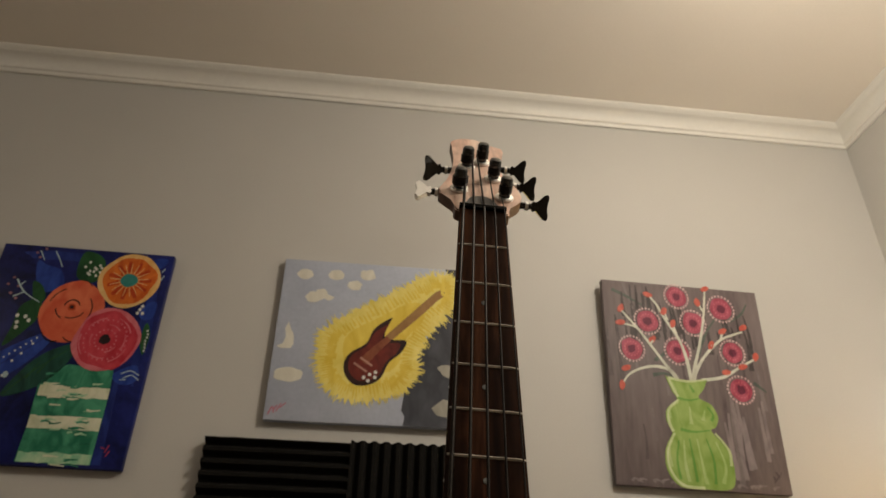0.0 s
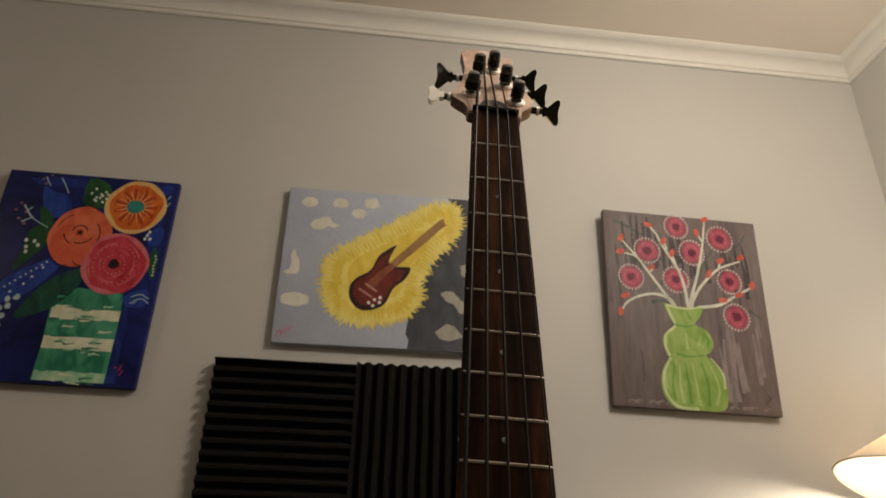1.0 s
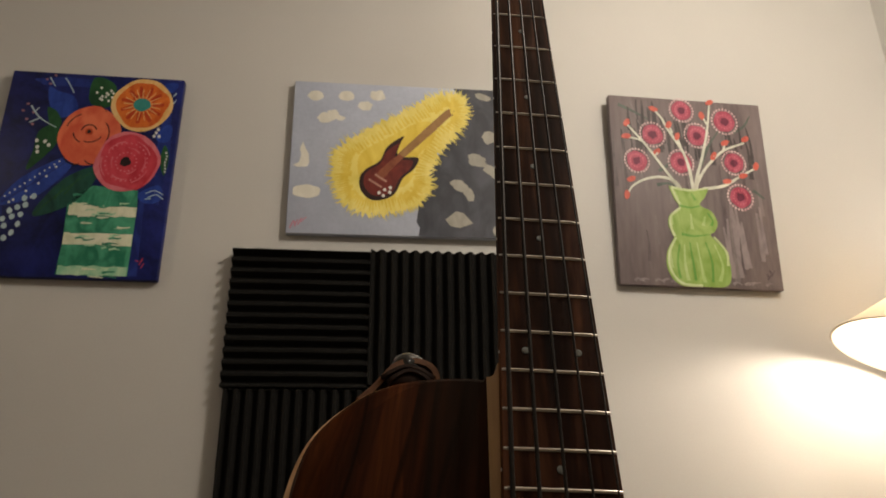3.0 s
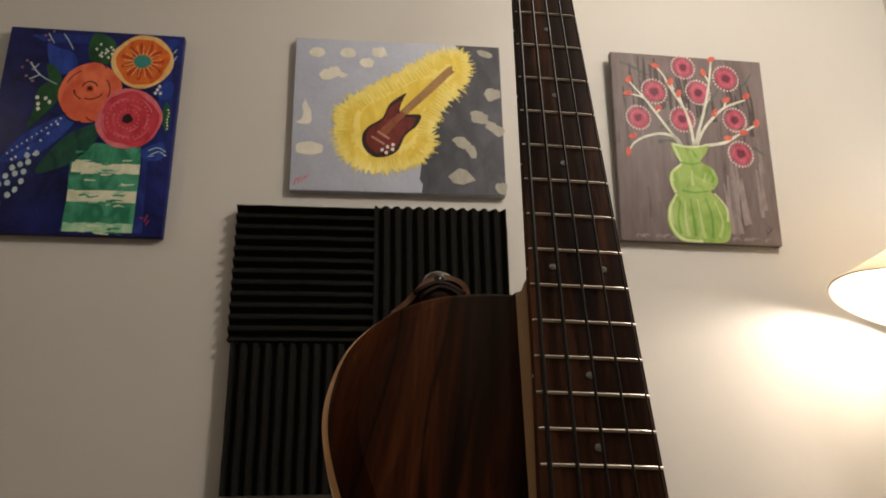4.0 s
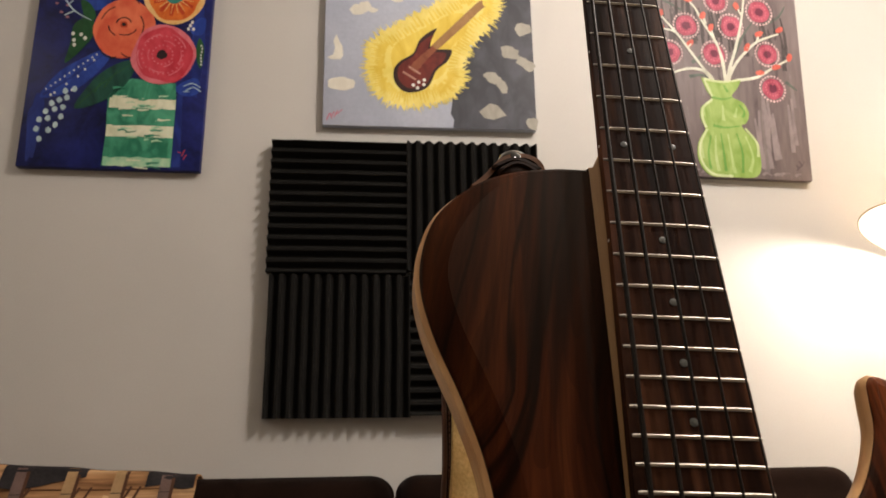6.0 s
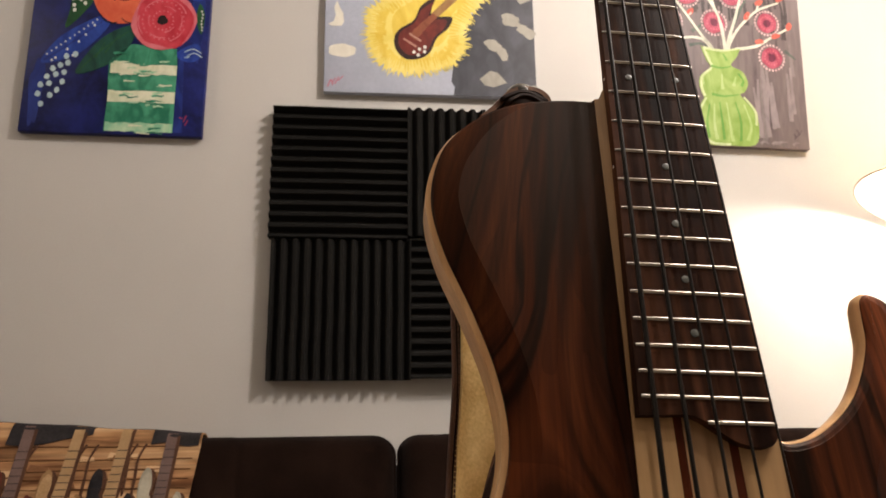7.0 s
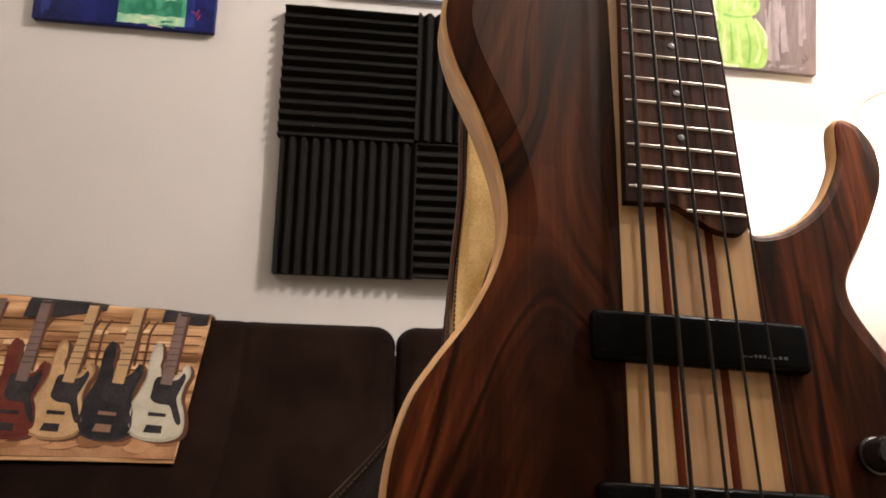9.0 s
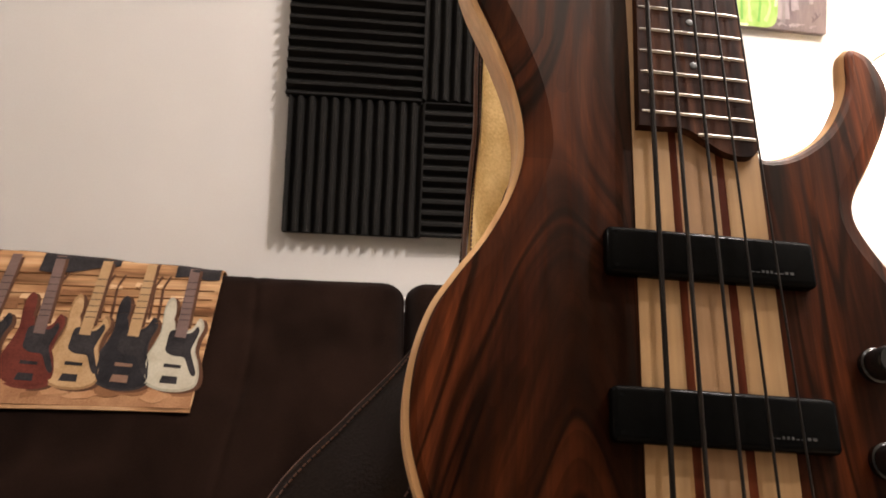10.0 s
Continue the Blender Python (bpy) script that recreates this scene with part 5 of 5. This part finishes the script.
def tuner(u, s, side, reach, turn, wrap, size=1.0, finish=None):
    """A machine head: post with string windings, bush, shaft and a flared key."""
    base = HEAD @ Matrix.Translation((u / 1000, 0, s / 1000)) @ pose(0, 0, 0, 90, 0, 0)
    post = part("tuning_post", spun([(0.0085, 0.0), (0.0085, 0.002), (0.0062, 0.0028), (0.0055, 0.004), (wrap, 0.006), (wrap, 0.015), (0.0064, 0.0175), (0.0062, 0.0215), (0.0052, 0.0235), (0.003, 0.0242)], 20, at=base), BLACKMETAL, bass, "black tuning post")
    bm = bmesh.new()
    for k in range(4):
        z = 0.0065 + 0.0022 * k
        circle = [base @ Vector(((wrap + 0.0002) * math.cos(a), (wrap + 0.0002) * math.sin(a), z + 0.0022 * j / 12)) for j, a in enumerate([2 * math.pi * i / 12 for i in range(13)])]
        rod(bm, circle, 0.0011, 6)
    part("winding", bm, STRINGM, post)
    part("bush", spun([(0.0086, 0.0), (0.0092, 0.0003), (0.0094, 0.0020), (0.0088, 0.0030), (0.0066, 0.0034)], 24, at=base), CHROME, post, "bright chrome bush")
    axis = HEAD @ Matrix.Translation((u / 1000, 0.0065, s / 1000 + 0.003))
    bm = bmesh.new()
    off = abs(u) if side * u > 0 else -abs(u)
    edge = (reach - off) / 1000
    rod(bm, [axis @ Vector((side * 0.002, 0, 0)), axis @ Vector((side * (edge + 0.004), 0, 0)), axis @ Vector((side * (edge + 0.0042), 0, 0)), axis @ Vector((side * (edge + 0.012), 0, 0))], [0.0035, 0.0035, 0.0042, 0.0028], 14)
    part("key_shaft", bm, BLACKMETAL, post)
    part("collar", rod(bmesh.new(), [axis @ Vector((side * (edge + 0.0045), 0, 0)), axis @ Vector((side * (edge + 0.0075), 0, 0))], 0.0046, 16), CHROME, post, "bright collar")
    key = [(0, -2.4), (5, -3.2), (10, -7.5), (14, -11.5), (18, -13), (19.5, -10), (18.3, -4), (18, 0), (18.3, 4), (19.5, 10), (18, 13), (14, 11.5), (10, 7.5), (5, 3.2), (0, 2.4)]
    bm = prism(bmesh.new(), [tuple(p) for p in spline([(d * size / 1000, c * size / 1000) for d, c in key], 4)], -0.0028, 0.0028)
    rims = [e for e in bm.edges if abs(e.verts[0].co.y - e.verts[1].co.y) < 1e-6]
    bmesh.ops.bevel(bm, geom=rims, offset=0.0022, segments=3, affect="EDGES")
    bm.transform(Matrix.Diagonal((side, 1, 1, 1)))
    bm.transform(axis @ Matrix.Translation((side * (edge + 0.009), 0, 0)) @ pose(0, 0, 0, turn, 0, 0))
    # The bright finish paints a lamp reflection onto a black chrome key.
    part("tuning_key", bm, finish or BLACKMETAL, post, "black chrome flared key painted bright for its reflection" if finish else "black chrome flared key")


POSTS = [(-22, 49, -1, 38.5, 20, 0.0070, 0.95, CHROME), (-13, 111, -1, 28.5, 84, 0.0061, 1.1), (4, 128, 1, 26.5, 64, 0.0057), (14.5, 83, 1, 33, 62, 0.0056), (23, 37, 1, 41, 62, 0.0056)]
for row in POSTS:
    tuner(*row)

# strings, thickest first
NUT_U, BRIDGE_U, GAUGE = [-18.9, -8.8, 1.0, 10.8, 20.3], [-35.6, -18.0, 0.3, 18.3, 36.0], [1.5, 1.2, 1.0, 0.8, 0.6]
for k in range(5):
    u, s = POSTS[k][0], POSTS[k][1]
    side = 0.0055 if k < 2 else -0.0055
    coil = HEAD @ Vector((u / 1000 + side, -0.009, s / 1000))
    bm = rod(bmesh.new(), [coil, at(NUT_U[k], -1, 1.7), at(NUT_U[k], 2, 1.9), at(BRIDGE_U[k] * 0.5 + NUT_U[k] * 0.5, 444, 3.2), at(BRIDGE_U[k], 889, 8.0), at(BRIDGE_U[k], 905, 6)], GAUGE[k] / 1000, 10)
    part("string", bm, STRINGM, bass, "dark wound bass string", 60)


# pickups
PU0, PU1, PTOP = -0.0605, 0.0610, 0.0005


def pickup(v0, v1, tilt):
    body = bmesh.new()
    box(body, PU0, PU1, -PTOP, 0.010, -v1 / 1000, -v0 / 1000, bevel=0.0035, segments=4)
    body.transform(pose(0, 0, 0, 0, tilt, 0))
    ob = part("pickup", body, BLACK, bass, "black plastic soapbar pickup", 40)
    for c in ((PU0 + 0.005, -v0 / 1000 - 0.005), (PU0 + 0.005, -v1 / 1000 + 0.005)):
        part("screw", spun([(0.0018, 0), (0.0018, 0.0003), (0.001, 0.0001)], 12, at=Matrix.Translation((c[0], -PTOP, c[1])) @ pose(0, 0, 0, 90, 0, 0)), BLACK, ob)
    rng = random.Random(7)
    x = 0.0215
    for _ in range(9):
        w = rng.uniform(0.0012, 0.0036)
        bm = boxed(x, x + w, -PTOP - 0.0002, -PTOP + 0.0003, -v1 / 1000 + 0.0062, -v1 / 1000 + 0.0062 + rng.choice((0.0006, 0.0010, 0.0016)))
        part("letter_bar", bm, LETTER, ob, "faint grey lettering bar", 0)
        x += w + 0.0011
    return ob


LETTER = material("faint_print", (0.016, 0.016, 0.015), (0.055, 0.053, 0.050), 0.5, 60, 600, 0)
pickup(731.5, 759.5, 0.0)
pickup(821, 850, 0.0)

# bridge
part("bridge", boxed(-0.050, 0.046, -0.004, 0.008, -0.94, -0.888, bevel=0.003), BLACKMETAL, bass, "black metal bridge", 40)
for k in range(5):
    bm = boxed(BRIDGE_U[k] / 1000 - 0.0075, BRIDGE_U[k] / 1000 + 0.0075, -0.0088, -0.004, -0.912, -0.893, bevel=0.0015)
    part("saddle", bm, BLACKMETAL, bass)

# control knobs
for u, v in ((91, 800), (88, 851), (120, 851)):
    m = Matrix.Translation(at(u, v, -8.2)) @ pose(0, 0, 0, 90, 0, 0)
    part("control_knob", spun([(0.0095, 0.0), (0.0098, 0.004), (0.0088, 0.0045), (0.0088, 0.015), (0.0078, 0.0172), (0.004, 0.0172)], 28, at=m), BLACKMETAL, bass, "black chrome control knob")

# strap button on the upper horn and one at the tail
for u, v, turn in ((-86, 453, 0), (0, 1030, 180)):
    m = Matrix.Translation(at(u, v, -24)) @ pose(0, 0, 0, 0, turn, 0)
    part("strap_button", spun([(0.007, -0.004), (0.005, 0.002), (0.0045, 0.012), (0.0108, 0.0135), (0.0112, 0.0175), (0.0095, 0.0225), (0.0055, 0.0255), (0.002, 0.0265)], 28, at=m), BLACKMETAL, bass, "black domed strap button")


# ---- strap and stand ----
strap = empty("guitar_strap", bass.matrix_world.copy(), "black leather guitar strap with tan suede lining on the bass", "guitar strap")
EDGE_A = [(-102, 450, -11), (-103, 450, -26), (-112, 451, -48), (-124, 478, -84), (-127, 560, -88), (-126.5, 626, -84), (-130, 682, -80), (-132, 740, -72), (-133, 800, -66), (-150, 868, -62), (-190, 940, -60), (-205, 1010, -58), (-150, 1066, -44), (-60, 1066, -34), (14, 1046, -8)]
EDGE_B = [(-70, 449, -11), (-69, 449, -26), (-67, 450, -48), (-76, 478, -84), (-76, 560, -92), (-89, 632, -92), (-103, 673, -94), (-115, 706, -100), (-134, 746, -108), (-165, 797, -92), (-197, 836, -84), (-236, 884, -80), (-262, 960, -76), (-200, 1100, -66), (-60, 1116, -56), (14, 1046, -40)]


def glide(points, n):
    """n places along a smooth line through points in space."""
    pts, out = [Vector(p) for p in points], []
    m = len(pts) - 1
    for k in range(n):
        s = k / (n - 1) * m
        i = min(int(s), m - 1)
        t = s - i
        q = [pts[min(max(i + j, 0), m)] for j in (-1, 0, 1, 2)]
        out.append(0.5 * (2 * q[1] + (q[2] - q[0]) * t + (2 * q[0] - 5 * q[1] + 4 * q[2] - q[3]) * t * t + (3 * q[1] - q[0] - 3 * q[2] + q[3]) * t ** 3))
    return out


N = 130
EA, EB = glide(EDGE_A + [(-10, 1040, -6)], N), glide(EDGE_B, N)
ACROSS = 9


def ribbon(shift, j0=0.0, j1=1.0):
    bm = bmesh.new()
    grid = []
    for k in range(N):
        a, b = at(*EA[k]), at(*EB[k])
        along = (at(*EA[min(k + 1, N - 1)]) + at(*EB[min(k + 1, N - 1)]) - at(*EA[max(k - 1, 0)]) - at(*EB[max(k - 1, 0)])).normalized()
        face = along.cross(b - a).normalized()
        grid.append([bm.verts.new(a.lerp(b, j0 + (j1 - j0) * j / ACROSS) + face * (shift + 0.0006 * noise.noise((k * 0.3, j * 0.8, 2)) - 0.004 * math.sin(math.pi * j / ACROSS)) + Vector((0, 0, 0.004 * max(0, 1 - k / 22) * math.sin(math.pi * j / ACROSS)))) for j in range(ACROSS + 1)])
    for a, b in zip(grid, grid[1:]):
        for j in range(ACROSS):
            f = bm.faces.new((a[j], a[j + 1], b[j + 1], b[j]))
            f.material_index = 1 if grid.index(a) < 24 else 0
    return bm


outer = part("outer_leather", ribbon(-0.0014), [LEATHER, PADHIDE], strap, "black grained leather face", 80)
lining = part("lining", ribbon(0.0014, 0.11, 0.97), [TANHIDE, PADHIDE], strap, "tan suede lining", 80)
for ob in (outer, lining):
    mod = ob.modifiers.new("thick", "SOLIDIFY")
    mod.thickness, mod.offset = 0.0022, 0
for edges, other in ((EA, EB), (EB, EA)):
    bm = bmesh.new()
    for k in range(10 if edges is EA else 74, N - 2):
        for h in (0.1, 0.6):
            a, b = at(*edges[k]).lerp(at(*edges[k + 1]), h), at(*edges[k]).lerp(at(*edges[k + 1]), h + 0.36)
            a, b = a.lerp(at(*other[k]), 0.05), b.lerp(at(*other[k]), 0.05)
            side = (b - a).cross(at(*other[k]) - at(*edges[k])).normalized() * 0.0042
            rod(bm, [a - side, (a + b) / 2 - side, b - side], 0.0006, 4)
            rod(bm, [a + side, (a + b) / 2 + side, b + side], 0.0006, 4)
    part("stitching", bm, BROWNHIDE, strap, "brown edge stitching", 0)
for line in (EA, EB):
    part("edge_binding", rod(bmesh.new(), [at(*p) for p in line[8:N - 2]], 0.0017, 8), BROWNHIDE, strap, "worn brown cut edge", 80)
# the end hole of the strap is pushed down round the button: a near-black solid pad stands for the shaded hollow in the
# fold
bm = bmesh.new()
bmesh.ops.create_uvsphere(bm, u_segments=32, v_segments=16, radius=1)
for v in bm.verts:
    x, y, z = v.co
    skew = 1.0 if x > 0 else 1.12
    v.co = (0.0185 * x * skew, 0.015 * y, 0.0145 * (abs(z) ** 0.8 if z > 0 else 0.25 * z))
bm.transform(Matrix.Translation(at(-86, 450.5, -27)))
part("end_hollow_fill", bm, PADHIDE, strap, "near-black pad for the shaded hollow round the button", 60)
fold = spline([(-115, 463), (-107, 455), (-100, 446), (-94, 439), (-85, 435.5), (-76, 436.5), (-70, 441.5), (-68, 450)], 6, False)
bm = bmesh.new()
rows = [[bm.verts.new(at(p[0] + 0.15 * (p[0] + 86) * (k / 3), p[1] + 1.0 * (k / 3), -13.5 - 26 * k / 3)) for p in fold] for k in range(4)]
for a, b in zip(rows, rows[1:]):
    for j in range(len(fold) - 1):
        bm.faces.new((a[j], a[j + 1], b[j + 1], b[j]))
flap = part("end_fold", bm, [PADHIDE, CUTHIDE], strap, "dark leather end bent over the horn, raw brown edge", 80)
mod = flap.modifiers.new("thick", "SOLIDIFY")
mod.thickness, mod.offset, mod.material_offset_rim = 0.0036, 0, 1
stand = empty("guitar_stand", pose(0.40, -1.05, 0), "black tubular guitar stand holding the bass", "guitar stand")
BW = bass.matrix_world
low = BW @ at(0, 1040, -26)
for s in (-1, 1):
    root = BW @ at(s * 52, 985, -62)
    tip = BW @ at(s * 62, 1043, -58)
    fork = BW @ at(s * 62, 1043, 8)
    up = BW @ at(s * 62, 1024, 12)
    bm = rod(bmesh.new(), [root, tip, fork, up], 0.007, 10)
    bm.transform(stand.matrix_world.inverted())
    part("cradle_arm", bm, BLACK, stand, "", 60)
    foot = Vector((root.x + s * 0.20, root.y - 0.24, 0.008))
    bm = rod(bmesh.new(), [BW @ at(s * 14, 930, -66), root, foot], 0.009, 10)
    bm.transform(stand.matrix_world.inverted())
    part("front_leg", bm, BLACK, stand, "", 60)
top = BW @ at(0, 880, -66)
bm = rod(bmesh.new(), [top, BW @ at(0, 930, -68), Vector((top.x, top.y + 0.34, 0.009))], 0.010, 10)
bm.transform(stand.matrix_world.inverted())
part("rear_leg", bm, BLACK, stand, "", 60)
bm = rod(bmesh.new(), [BW @ at(-16, 930, -66), BW @ at(16, 930, -66)], 0.010, 10)
bm.transform(stand.matrix_world.inverted())
part("cross_bar", bm, BLACK, stand, "", 60)
